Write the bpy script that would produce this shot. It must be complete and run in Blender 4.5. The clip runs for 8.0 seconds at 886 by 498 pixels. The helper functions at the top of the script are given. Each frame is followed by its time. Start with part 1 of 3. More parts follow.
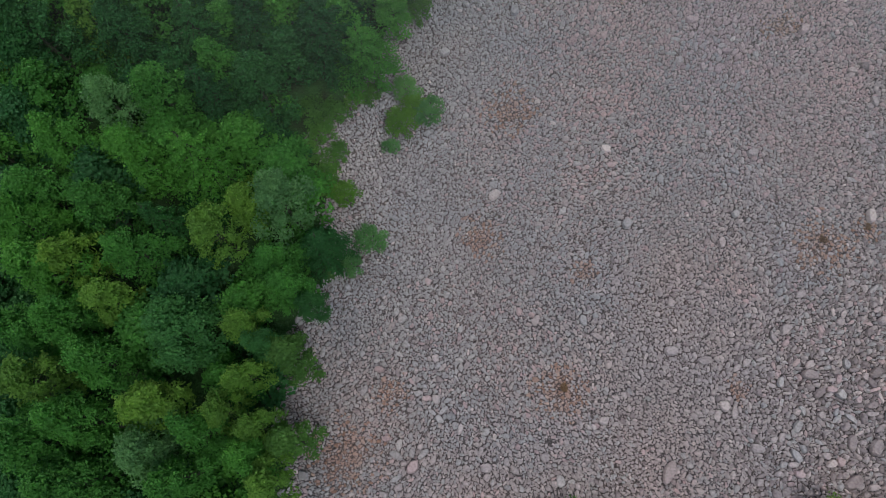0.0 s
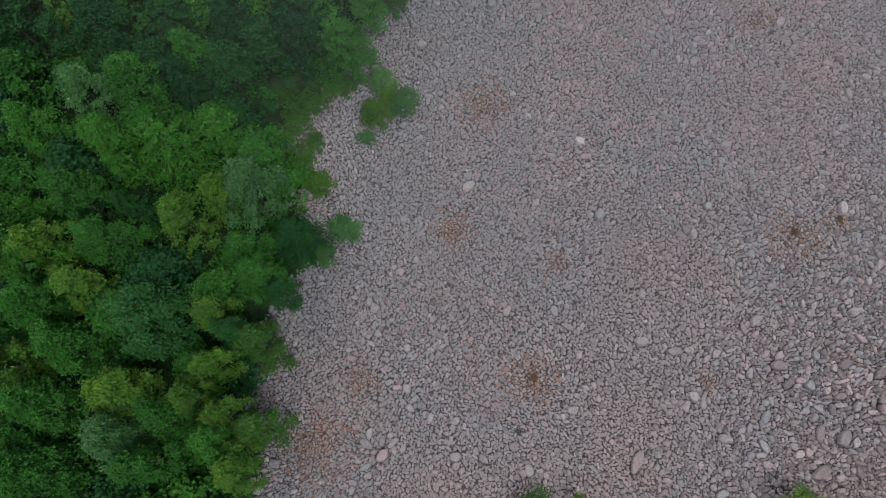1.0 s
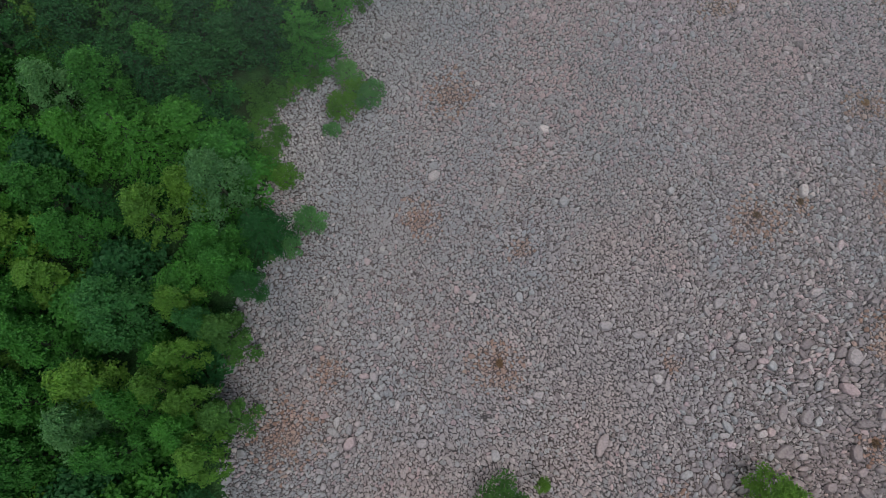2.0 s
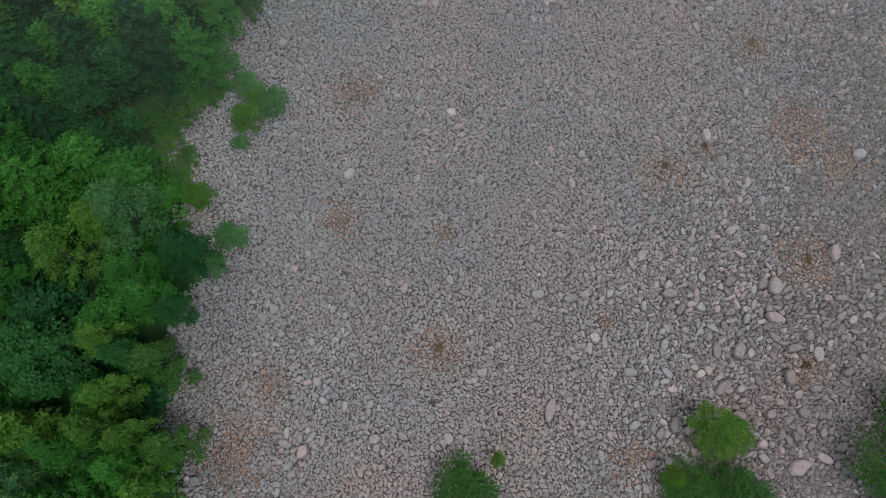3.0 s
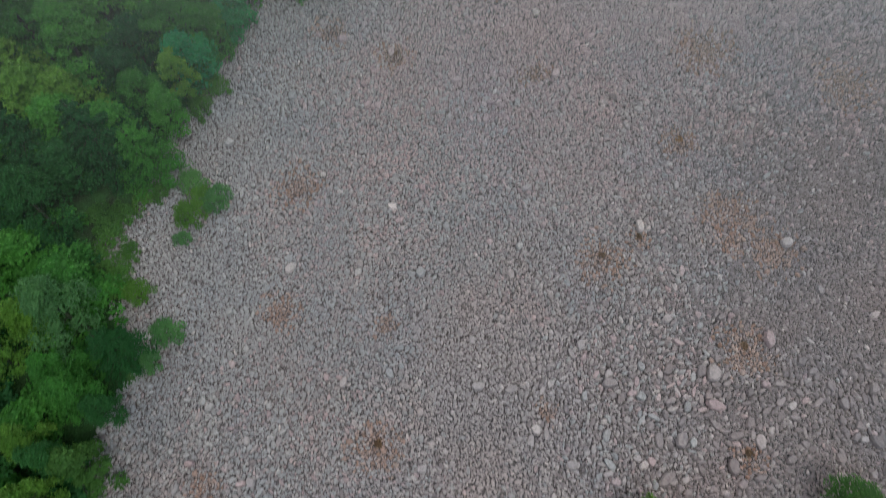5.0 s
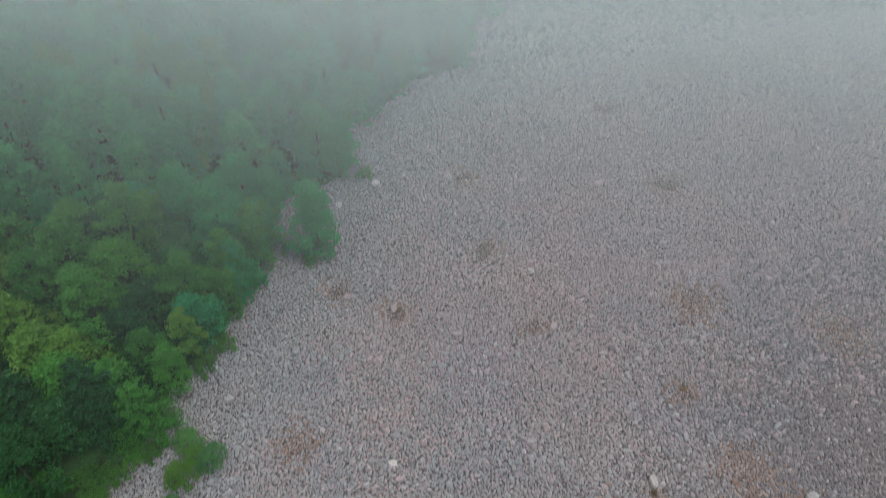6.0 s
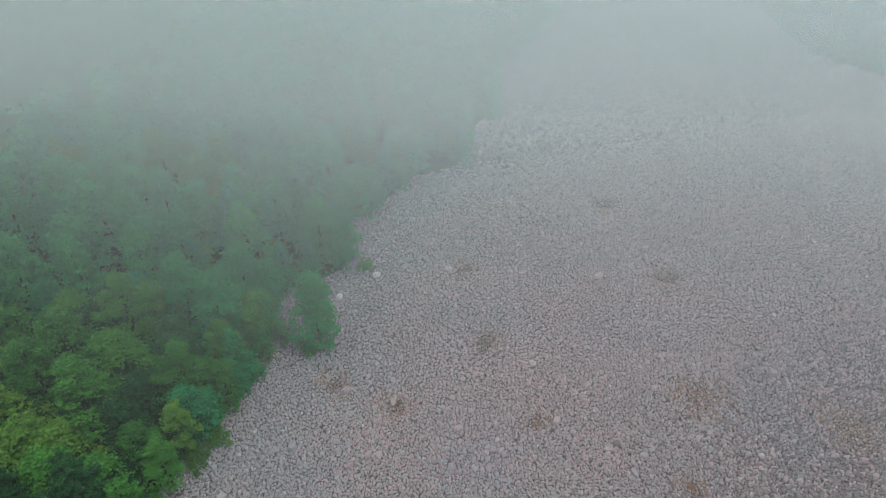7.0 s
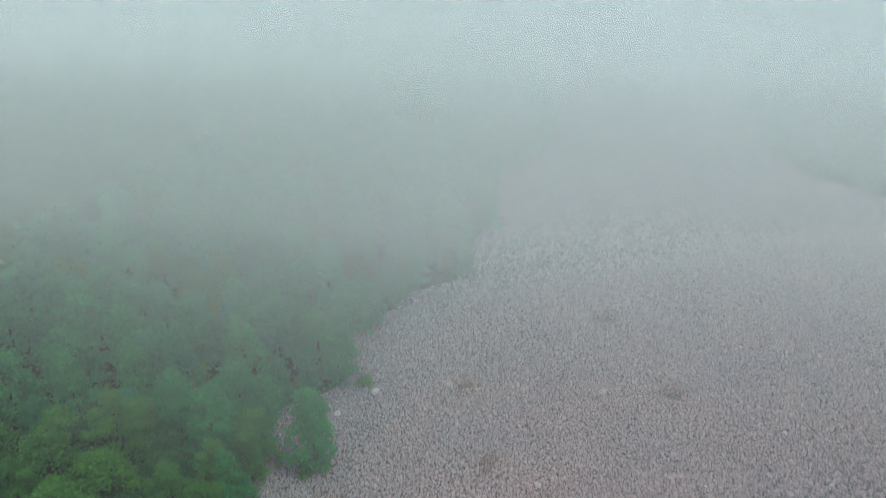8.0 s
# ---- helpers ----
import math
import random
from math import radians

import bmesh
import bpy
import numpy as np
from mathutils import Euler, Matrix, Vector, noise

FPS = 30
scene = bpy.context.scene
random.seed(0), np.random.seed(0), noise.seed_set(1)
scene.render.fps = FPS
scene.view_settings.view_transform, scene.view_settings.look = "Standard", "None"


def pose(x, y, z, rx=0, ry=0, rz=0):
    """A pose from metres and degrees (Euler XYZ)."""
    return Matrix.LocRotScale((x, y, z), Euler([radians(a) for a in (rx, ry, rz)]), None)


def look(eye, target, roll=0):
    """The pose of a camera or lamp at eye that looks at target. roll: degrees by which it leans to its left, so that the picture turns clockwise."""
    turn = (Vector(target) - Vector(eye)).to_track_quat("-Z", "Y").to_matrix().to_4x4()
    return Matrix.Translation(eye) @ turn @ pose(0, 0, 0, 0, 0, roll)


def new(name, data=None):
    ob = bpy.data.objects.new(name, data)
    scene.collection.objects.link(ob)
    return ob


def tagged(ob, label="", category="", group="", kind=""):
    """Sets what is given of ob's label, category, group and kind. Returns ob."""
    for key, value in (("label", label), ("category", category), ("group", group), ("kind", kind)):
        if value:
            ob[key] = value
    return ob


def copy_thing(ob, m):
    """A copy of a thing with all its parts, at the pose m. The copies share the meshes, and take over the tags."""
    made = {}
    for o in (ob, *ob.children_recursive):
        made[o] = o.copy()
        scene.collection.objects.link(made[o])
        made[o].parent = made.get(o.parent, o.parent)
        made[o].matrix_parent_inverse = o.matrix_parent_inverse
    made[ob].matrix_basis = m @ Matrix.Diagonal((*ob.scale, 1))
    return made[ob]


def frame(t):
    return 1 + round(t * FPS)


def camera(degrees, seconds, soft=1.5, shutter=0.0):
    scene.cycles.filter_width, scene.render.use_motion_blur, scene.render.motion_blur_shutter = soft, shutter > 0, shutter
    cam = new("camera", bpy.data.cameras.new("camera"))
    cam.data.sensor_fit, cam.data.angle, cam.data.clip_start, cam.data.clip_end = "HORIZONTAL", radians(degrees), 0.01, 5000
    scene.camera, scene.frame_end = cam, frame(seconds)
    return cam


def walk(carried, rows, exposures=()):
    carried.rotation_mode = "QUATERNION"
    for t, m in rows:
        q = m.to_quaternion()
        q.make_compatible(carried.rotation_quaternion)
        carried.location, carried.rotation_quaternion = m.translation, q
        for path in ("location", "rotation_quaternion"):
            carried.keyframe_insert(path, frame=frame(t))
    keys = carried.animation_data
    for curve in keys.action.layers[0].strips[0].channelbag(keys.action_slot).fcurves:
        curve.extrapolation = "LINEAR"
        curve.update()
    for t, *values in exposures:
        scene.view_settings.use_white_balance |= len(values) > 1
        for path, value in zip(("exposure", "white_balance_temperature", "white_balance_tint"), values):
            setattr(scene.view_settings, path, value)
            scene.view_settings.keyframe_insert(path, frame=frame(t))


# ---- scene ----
cam = camera(65.0, 8.0, soft=0.75, shutter=0.35)

PATH = [
    (0, (1.051, 0.572, 36.148), (0.955, 1.152, 34.237), -12.5),
    (0.5, (1.854, 0.247, 36.12), (1.752, 0.828, 34.209), -12.8),
    (1, (2.668, -0.077, 36.057), (2.562, 0.506, 34.147), -13.1),
    (2.3, (4.662, -1.269, 35.863), (4.589, -0.674, 33.955), -12.1),
    (2.5, (4.981, -1.438, 35.841), (4.947, -0.846, 33.931), -11.4),
    (3, (5.783, -1.866, 35.768), (5.814, -1.286, 33.854), -10.1),
    (3.5, (6.584, -2.296, 35.713), (6.628, -1.718, 33.799), -9.8),
    (4, (7.273, -2.604, 35.701), (7.329, -2.03, 33.787), -8.4),
    (4.2, (7.445, -2.66, 35.7), (7.509, -2.08, 33.787), -7.6),
    (5.3, (7.688, -2.701, 35.717), (7.888, -1.7, 33.997), -4.0),
    (5.4, (7.707, -2.714, 35.716), (7.92, -1.645, 34.038), -4.3),
    (5.5, (7.724, -2.74, 35.708), (7.957, -1.61, 34.074), -3.8),
    (6, (7.738, -3.004, 35.587), (8.048, -1.606, 34.191), -3.1),
    (6.5, (7.684, -3.194, 35.467), (8.034, -1.661, 34.231), -2.7),
    (7, (7.608, -3.235, 35.397), (7.971, -1.667, 34.211), -2.6),
    (7.5, (7.553, -3.131, 35.381), (7.936, -1.506, 34.279), -2.5),
    (8, (7.472, -3.039, 35.382), (7.893, -1.308, 34.472), -2.3),
]
EXPOSURES = [(0, -0.2, 6500, 16), (1.2, -0.2, 6500, 16), (2.5, -0.2, 6500, 10), (4.2, -0.2, 6500, 7), (5.5, -0.06, 6500, 10), (6.5, 0.08, 6500, 10), (8, 0.1, 6500, 10)]
# thickness of one sheet of mist against the distance on the ground below
MIST = [(0, 0.0), (8, 0.0), (20, 0.003), (30, 0.008), (41, 0.020), (50, 0.034), (62, 0.061), (72, 0.09), (98, 0.12), (125, 0.16), (155, 0.215), (200, 0.24)]
walk(cam, [(t, look(eye, target, roll)) for t, eye, target, roll in PATH], EXPOSURES)

scene.cycles.transparent_max_bounces = 32  # the sheets of mist lie one over the other

# ---- daylight: bright overcast sky, very soft shadows ----
world = bpy.data.worlds.new("overcast")
scene.world = world
world.use_nodes = True
sky = world.node_tree.nodes.new("ShaderNodeTexSky")
sky.sky_type = "NISHITA"
sky.sun_disc = False
sky.sun_elevation, sky.sun_rotation = radians(58), radians(-35)
sky.air_density, sky.dust_density, sky.ozone_density = 1.0, 4.0, 0.6
world.node_tree.links.new(sky.outputs[0], world.node_tree.nodes["Background"].inputs[0])
world.node_tree.nodes["Background"].inputs[1].default_value = 0.12
sun = new("sun", bpy.data.lights.new("sun", "SUN"))
sun.data.energy, sun.data.angle, sun.data.color = 1.9, radians(24), (1.0, 0.96, 0.9)
sun.rotation_euler = (radians(32), 0, radians(35))


# ---- materials ----
def material(name, rough=0.9):
    m = bpy.data.materials.new(name)
    m.use_nodes = True
    shader = m.node_tree.nodes["Principled BSDF"]
    shader.inputs["Roughness"].default_value = rough
    shader.inputs["Specular IOR Level"].default_value = 0.25
    return m, m.node_tree.nodes, m.node_tree.links, shader


def ramp(nodes, links, value, stops):
    r = nodes.new("ShaderNodeValToRGB")
    while len(r.color_ramp.elements) < len(stops):
        r.color_ramp.elements.new(0.5)
    for e, (at, colour) in zip(r.color_ramp.elements, stops):
        e.position, e.color = at, (*colour, 1)
    links.new(value, r.inputs[0])
    return r.outputs[0]


def texture(nodes, links, scale, detail=4.0, kind="ShaderNodeTexNoise"):
    """A noise in world metres."""
    place = nodes.new("ShaderNodeNewGeometry")
    t = nodes.new(kind)
    t.inputs["Scale"].default_value = scale
    if "Detail" in t.inputs:
        t.inputs["Detail"].default_value = detail
    links.new(place.outputs["Position"], t.inputs["Vector"])
    return t


def mixed(nodes, links, a, b, amount, blend="MIX"):
    n = nodes.new("ShaderNodeMix")
    n.data_type, n.blend_type = "RGBA", blend
    links.new(a, n.inputs[6])
    links.new(b, n.inputs[7])
    if isinstance(amount, float):
        n.inputs[0].default_value = amount
    else:
        links.new(amount, n.inputs[0])
    return n.outputs[2]


def relief(nodes, links, shader, height, strength, distance):
    b = nodes.new("ShaderNodeBump")
    b.inputs["Strength"].default_value, b.inputs["Distance"].default_value = strength, distance
    links.new(height, b.inputs["Height"])
    links.new(b.outputs[0], shader.inputs["Normal"])


def stone_material(name, stops, by_object=False):
    """Weathered sandstone: each stone its own tone, with grain, stains and pale lichen."""
    m, nodes, links, shader = material(name, 0.88)
    if by_object:
        own = nodes.new("ShaderNodeObjectInfo").outputs["Random"]
    else:
        own = nodes.new("ShaderNodeNewGeometry").outputs["Random Per Island"]
    colour = ramp(nodes, links, own, stops)
    broad = texture(nodes, links, 0.16, 3.0)
    tint = ramp(nodes, links, broad.outputs[0], [(0.3, (0.88, 0.93, 0.97)), (0.5, (0.97, 0.97, 0.96)), (0.7, (1.04, 0.96, 0.93))])
    colour = mixed(nodes, links, colour, tint, 0.8, "MULTIPLY")
    grain = texture(nodes, links, 9.0, 6.0)
    stain = ramp(nodes, links, grain.outputs[0], [(0.28, (0.62, 0.6, 0.6)), (0.5, (1.0, 1.0, 1.0)), (0.75, (1.22, 1.2, 1.17))])
    colour = mixed(nodes, links, colour, stain, 0.75, "MULTIPLY")
    links.new(colour, shader.inputs["Base Color"])
    fine = texture(nodes, links, 26.0, 5.0)
    relief(nodes, links, shader, fine.outputs[0], 0.5, 0.03)
    return m


GREY = [(0.0, (0.318, 0.300, 0.302)), (0.4, (0.356, 0.336, 0.339)), (0.85, (0.385, 0.363, 0.364)), (1.0, (0.43, 0.406, 0.405))]
COOL = [(0.0, (0.284, 0.294, 0.302)), (0.4, (0.325, 0.335, 0.343)), (0.85, (0.358, 0.367, 0.373)), (1.0, (0.405, 0.412, 0.415))]
PALE = [(0.0, (0.440, 0.409, 0.402)), (0.6, (0.495, 0.468, 0.457)), (1.0, (0.583, 0.550, 0.539))]
RUST = [(0.0, (0.27, 0.178, 0.14)), (0.45, (0.345, 0.252, 0.212)), (1.0, (0.40, 0.325, 0.29))]
# mauve sandstone, kept darker to take in the lens's corner darkening
MAUVE = [(0.0, (0.226, 0.208, 0.211)), (0.5, (0.258, 0.238, 0.241)), (1.0, (0.30, 0.278, 0.28))]
ROSE = [(0.0, (0.352, 0.290, 0.297)), (0.5, (0.404, 0.337, 0.343)), (1.0, (0.458, 0.391, 0.394))]
grey_stone, pale_stone, rust_stone = (stone_material(n, s) for n, s in (("grey_stone", GREY), ("pale_stone", PALE), ("rust_stone", RUST)))
cool_stone, cool_boulder = stone_material("cool_stone", COOL), stone_material("cool_boulder", COOL, True)
rose_stone, rose_boulder = stone_material("rose_stone", ROSE), stone_material("rose_boulder", ROSE, True)
mauve_stone, mauve_boulder = stone_material("mauve_stone", MAUVE), stone_material("mauve_boulder", MAUVE, True)
grey_boulder, pale_boulder, rust_boulder = (stone_material(n, s, True) for n, s in (("grey_boulder", GREY), ("pale_boulder", PALE), ("rust_boulder", RUST)))


def gravel_material(name, stops):
    """Fine rubble that fills the gaps between the stones."""
    m, nodes, links, shader = material(name, 0.95)
    cells = texture(nodes, links, 8.0, kind="ShaderNodeTexVoronoi")
    seams = texture(nodes, links, 8.0, kind="ShaderNodeTexVoronoi")
    seams.feature = "DISTANCE_TO_EDGE"
    tone = nodes.new("ShaderNodeSeparateColor")
    links.new(cells.outputs["Color"], tone.inputs[0])
    colour = ramp(nodes, links, tone.outputs[0], stops)
    joint = ramp(nodes, links, seams.outputs["Distance"], [(0.0, (0.13, 0.13, 0.13)), (0.055, (0.32, 0.32, 0.32)), (0.135, (1, 1, 1))])
    colour = mixed(nodes, links, colour, joint, 1.0, "MULTIPLY")
    broad = texture(nodes, links, 0.2, 3.0)
    tint = ramp(nodes, links, broad.outputs[0], [(0.35, (0.9, 0.94, 0.97)), (0.7, (1.04, 0.95, 0.91))])
    colour = mixed(nodes, links, colour, tint, 0.8, "MULTIPLY")
    links.new(colour, shader.inputs["Base Color"])
    relief(nodes, links, shader, seams.outputs["Distance"], 1.0, 0.2)
    return m


def soil_material():
    """Leaf litter, moss and dark earth under the trees."""
    m, nodes, links, shader = material("forest_soil", 0.95)
    patches = texture(nodes, links, 0.9, 6.0)
    colour = ramp(nodes, links, patches.outputs[0], [(0.28, (0.026, 0.048, 0.022)), (0.42, (0.03, 0.078, 0.028)), (0.58, (0.036, 0.112, 0.034)), (0.75, (0.06, 0.14, 0.042))])
    fine = texture(nodes, links, 11.0, 6.0)
    speck = ramp(nodes, links, fine.outputs[0], [(0.3, (0.6, 0.6, 0.6)), (0.7, (1.4, 1.35, 1.2))])
    links.new(mixed(nodes, links, colour, speck, 0.9, "MULTIPLY"), shader.inputs["Base Color"])
    relief(nodes, links, shader, fine.outputs[0], 1.0, 0.15)
    return m


def leaf_material(name, low, high):
    """Thin leaves: light passes through them; each leaf and each tree has its own tone."""
    m, nodes, links, shader = material(name, 0.55)
    own = nodes.new("ShaderNodeNewGeometry").outputs["Random Per Island"]
    colour = ramp(nodes, links, own, [(0.0, tuple(0.45 * a + 0.55 * b for a, b in zip(low, high))), (0.8, high), (1.0, tuple(min(1, 1.15 * c) for c in high))])
    tree = nodes.new("ShaderNodeObjectInfo").outputs["Random"]
    tone = ramp(nodes, links, tree, [(0.0, (0.84, 0.92, 0.9)), (0.5, (1.1, 1.16, 1.08)), (1.0, (1.36, 1.3, 1.02))])
    colour = mixed(nodes, links, colour, tone, 0.85, "MULTIPLY")
    clump = texture(nodes, links, 0.9, 3.0)
    shade = ramp(nodes, links, clump.outputs[0], [(0.3, (0.75, 0.8, 0.8)), (0.7, (1.2, 1.15, 1.0))])
    colour = mixed(nodes, links, colour, shade, 0.7, "MULTIPLY")
    links.new(colour, shader.inputs["Base Color"])
    thin = nodes.new("ShaderNodeBsdfTranslucent")
    links.new(colour, thin.inputs[0])
    both = nodes.new("ShaderNodeMixShader")
    both.inputs[0].default_value = 0.45
    links.new(shader.outputs[0], both.inputs[1])
    links.new(thin.outputs[0], both.inputs[2])
    links.new(both.outputs[0], nodes["Material Output"].inputs[0])
    return m


LEAVES = {
    "mid": leaf_material("green_leaves", (0.034, 0.140, 0.029), (0.065, 0.246, 0.045)),
    "yellow": leaf_material("yellow_green_leaves", (0.069, 0.177, 0.031), (0.121, 0.278, 0.047)),
    "dark": leaf_material("dark_green_leaves", (0.015, 0.080, 0.029), (0.029, 0.134, 0.043)),
    "blue": leaf_material("blue_green_leaves", (0.026, 0.118, 0.04), (0.054, 0.2, 0.06)),
    "pale": leaf_material("pale_green_leaves", (0.064, 0.175, 0.067), (0.112, 0.279, 0.105)),
    "olive": leaf_material("olive_leaves", (0.054, 0.147, 0.035), (0.093, 0.233, 0.054)),
    "bright": leaf_material("bright_green_leaves", (0.078, 0.180, 0.027), (0.129, 0.266, 0.043)),
    "bush": leaf_material("bush_leaves", (0.041, 0.122, 0.029), (0.072, 0.191, 0.044)),
    # the two far greens have the haze's teal and brightness painted in
    "far": leaf_material("far_hazed_leaves", (0.023, 0.17, 0.062), (0.042, 0.30, 0.105)),
    "far_blue": leaf_material("far_hazed_blue_leaves", (0.020, 0.165, 0.076), (0.038, 0.275, 0.115)),
    # brown of the clumps that give the hollows their dark holes
    "brown": leaf_material("dark_hole_brown", (0.1, 0.062, 0.042), (0.2, 0.135, 0.095)),
}


def bark_material(name, low, high):
    m, nodes, links, shader = material(name, 0.9)
    n = texture(nodes, links, 14.0, 6.0)
    links.new(ramp(nodes, links, n.outputs[0], [(0.3, low), (0.7, high)]), shader.inputs["Base Color"])
    relief(nodes, links, shader, n.outputs[0], 0.8, 0.03)
    return m


bark = bark_material("bark", (0.026, 0.042, 0.024), (0.054, 0.078, 0.046))
dead_wood = bark_material("dead_wood", (0.2, 0.18, 0.16), (0.42, 0.39, 0.36))
gravel = gravel_material("gravel", [(0.0, (0.245, 0.231, 0.232)), (0.5, (0.32, 0.304, 0.306)), (1.0, (0.4, 0.38, 0.378))])
rusty_gravel = gravel_material("rusty_gravel", [(0.0, (0.265, 0.215, 0.196)), (0.5, (0.345, 0.285, 0.264)), (1.0, (0.42, 0.362, 0.342))])
soil = soil_material()


def mist_material(name, clear, height):
    """Thin white mist that thickens away from the clear air over the middle of the field."""
    m, nodes, links, shader = material(name, 1.0)
    nodes.remove(shader)
    place = nodes.new("ShaderNodeNewGeometry")
    shift = nodes.new("ShaderNodeVectorMath")
    shift.operation = "SUBTRACT"
    shift.inputs[1].default_value = (*clear, height)
    links.new(place.outputs["Position"], shift.inputs[0])
    away = nodes.new("ShaderNodeVectorMath")
    away.operation = "DOT_PRODUCT"
    away.inputs[1].default_value = (0.5, 0.87, 0.0)
    links.new(shift.outputs[0], away.inputs[0])
    wisps = nodes.new("ShaderNodeTexNoise")
    wisps.inputs["Scale"].default_value, wisps.inputs["Detail"].default_value = 0.045, 3.0
    links.new(place.outputs["Position"], wisps.inputs["Vector"])
    drift = nodes.new("ShaderNodeMath")
    drift.operation, drift.inputs[1].default_value, drift.inputs[2].default_value = "MULTIPLY_ADD", 0.3, 0.85
    links.new(wisps.outputs[0], drift.inputs[0])
    reach = nodes.new("ShaderNodeMath")
    reach.operation = "MULTIPLY"
    links.new(away.outputs["Value"], reach.inputs[0])
    links.new(drift.outputs[0], reach.inputs[1])
    scaled = nodes.new("ShaderNodeMath")
    scaled.operation, scaled.inputs[1].default_value = "DIVIDE", 200.0 * (1 - height / 35.5)
    links.new(reach.outputs[0], scaled.inputs[0])
    thick = ramp(nodes, links, scaled.outputs[0], [(at / 200.0, (a, a, a)) for at, a in MIST])
    thick.node.color_ramp.interpolation = "LINEAR"
    white, through_light, both = nodes.new("ShaderNodeBsdfDiffuse"), nodes.new("ShaderNodeBsdfTranslucent"), nodes.new("ShaderNodeMixShader")
    for s in (white, through_light):
        s.inputs[0].default_value = (0.845, 0.965, 0.962, 1)
    links.new(white.outputs[0], both.inputs[1])
    links.new(through_light.outputs[0], both.inputs[2])
    both.inputs[0].default_value = 0.5
    clear_air, out = nodes.new("ShaderNodeBsdfTransparent"), nodes.new("ShaderNodeMixShader")
    links.new(thick, out.inputs[0])
    links.new(clear_air.outputs[0], out.inputs[1])
    links.new(both.outputs[0], out.inputs[2])
    links.new(out.outputs[0], nodes["Material Output"].inputs[0])
    return m


# ---- building helpers ----
def mesh_of(name, verts, faces, mats, indices=None, smooth=True):
    me = bpy.data.meshes.new(name)
    me.from_pydata(verts, [], faces)
    for m in mats:
        me.materials.append(m)
    if indices is not None:
        me.polygons.foreach_set("material_index", np.asarray(indices, dtype=np.int32))
    me.polygons.foreach_set("use_smooth", np.full(len(me.polygons), smooth))
    me.update()
    return me


def mesh_part(name, me, parent, label=""):
    ob = new(name, me)
    ob.parent = parent
    return tagged(ob, label)


# ---- the lie of the land: the forest's edges ----
EDGE_Y = [-40, -4, -0.9, 1.5, 4.1, 6.4, 8.2, 9.9, 12.2, 13.7, 16.1, 18.4, 20.4, 23.8, 25.7, 28.8, 34.1, 38.4, 41.6, 42.4, 43.6, 49.5, 54, 56.2, 57.0, 63, 66, 80, 90, 102, 114, 150, 260]
EDGE_X = [-9, -8.4, -8.2, -8.3, -8.9, -8.4, -7.5, -6.0, -5.4, -6.6, -6.2, -7.6, -5.4, -3.2, -2.6, 0.0, 3.4, 4.3, 4.8, 8.8, 11.0, 10.9, 17.5, 19.5, 24.6, 26.5, 30.2, 35.4, 45.9, 53, 57, 72, 100]
RIGHT_Y = [-60, -30, 20, 45, 60, 71, 90, 110, 260]
RIGHT_X = [60, 75, 92, 88, 78, 75, 80, 95, 190]


def left_edge(y):
    return np.interp(y, EDGE_Y, EDGE_X)


def right_edge(y):
    return np.interp(y, RIGHT_Y, RIGHT_X)


def lie(x, y):
    """The height of the ground."""
    return 0.10 * math.sin(0.31 * x + 0.7) * math.sin(0.27 * y) + 0.05 * math.sin(0.9 * x - 0.5 * y)


def grid_sheet(name, xs, ys, height, mat):
    verts = [(x, y, height(x, y)) for y in ys for x in xs]
    n = len(xs)
    faces = [(j * n + i, j * n + i + 1, (j + 1) * n + i + 1, (j + 1) * n + i) for j in range(len(ys) - 1) for i in range(n - 1)]
    return mesh_of(name, verts, faces, [mat])


def spread(near_low, near_high, step, far):
    near = np.arange(near_low, near_high + step, step).tolist()
    return [-far, -far / 3, near_low - 60] + near + [near_high + 60, far / 3, far]


ground = new("ground", grid_sheet("ground", spread(-40, 100, 1.0, 2500), spread(-40, 120, 1.0, 2500), lambda x, y: lie(x, y) - 0.02 if abs(x) < 130 and abs(y) < 150 else -0.1, gravel))
tagged(ground, "field of grey-mauve sandstone boulders with fine rubble between them", "boulder field", kind="structure")


def floor_sheet(name, inner, sign):
    """Forest soil, from a ragged rim at the stones into the wood."""
    ys = np.arange(-40, 200.1, 0.6)
    offs = [0, 0.5, 1.0, 1.7, 2.5, 4, 7, 12, 20, 40, 90, 200]
    verts, rng = [], random.Random(5)
    for y in ys:
        rim = inner(y) + sign * (0.7 + 0.9 * noise.noise(Vector((y * 0.6, 3.1 * sign, 0))) + rng.uniform(-0.2, 0.2))
        for k, o in enumerate(offs):
            x = rim + sign * o
            rise = 0.0 if k == 0 else min(0.5, 0.10 + 0.12 * o) + 0.08 * noise.noise(Vector((x, y, 0)))
            verts.append((x, y, lie(x, y) - 0.06 + rise))
    n = len(offs)
    faces = [(j * n + i, j * n + i + 1, (j + 1) * n + i + 1, (j + 1) * n + i)[::-int(sign)] for j in range(len(ys) - 1) for i in range(n - 1)]
    ob = new(name, mesh_of(name, verts, faces, [soil]))
    return tagged(ob, "dark forest floor of leaf litter and moss beside the stones", "forest floor", kind="structure")


floor_sheet("forest_floor_west", left_edge, -1.0)
floor_sheet("forest_floor_east", right_edge, 1.0)


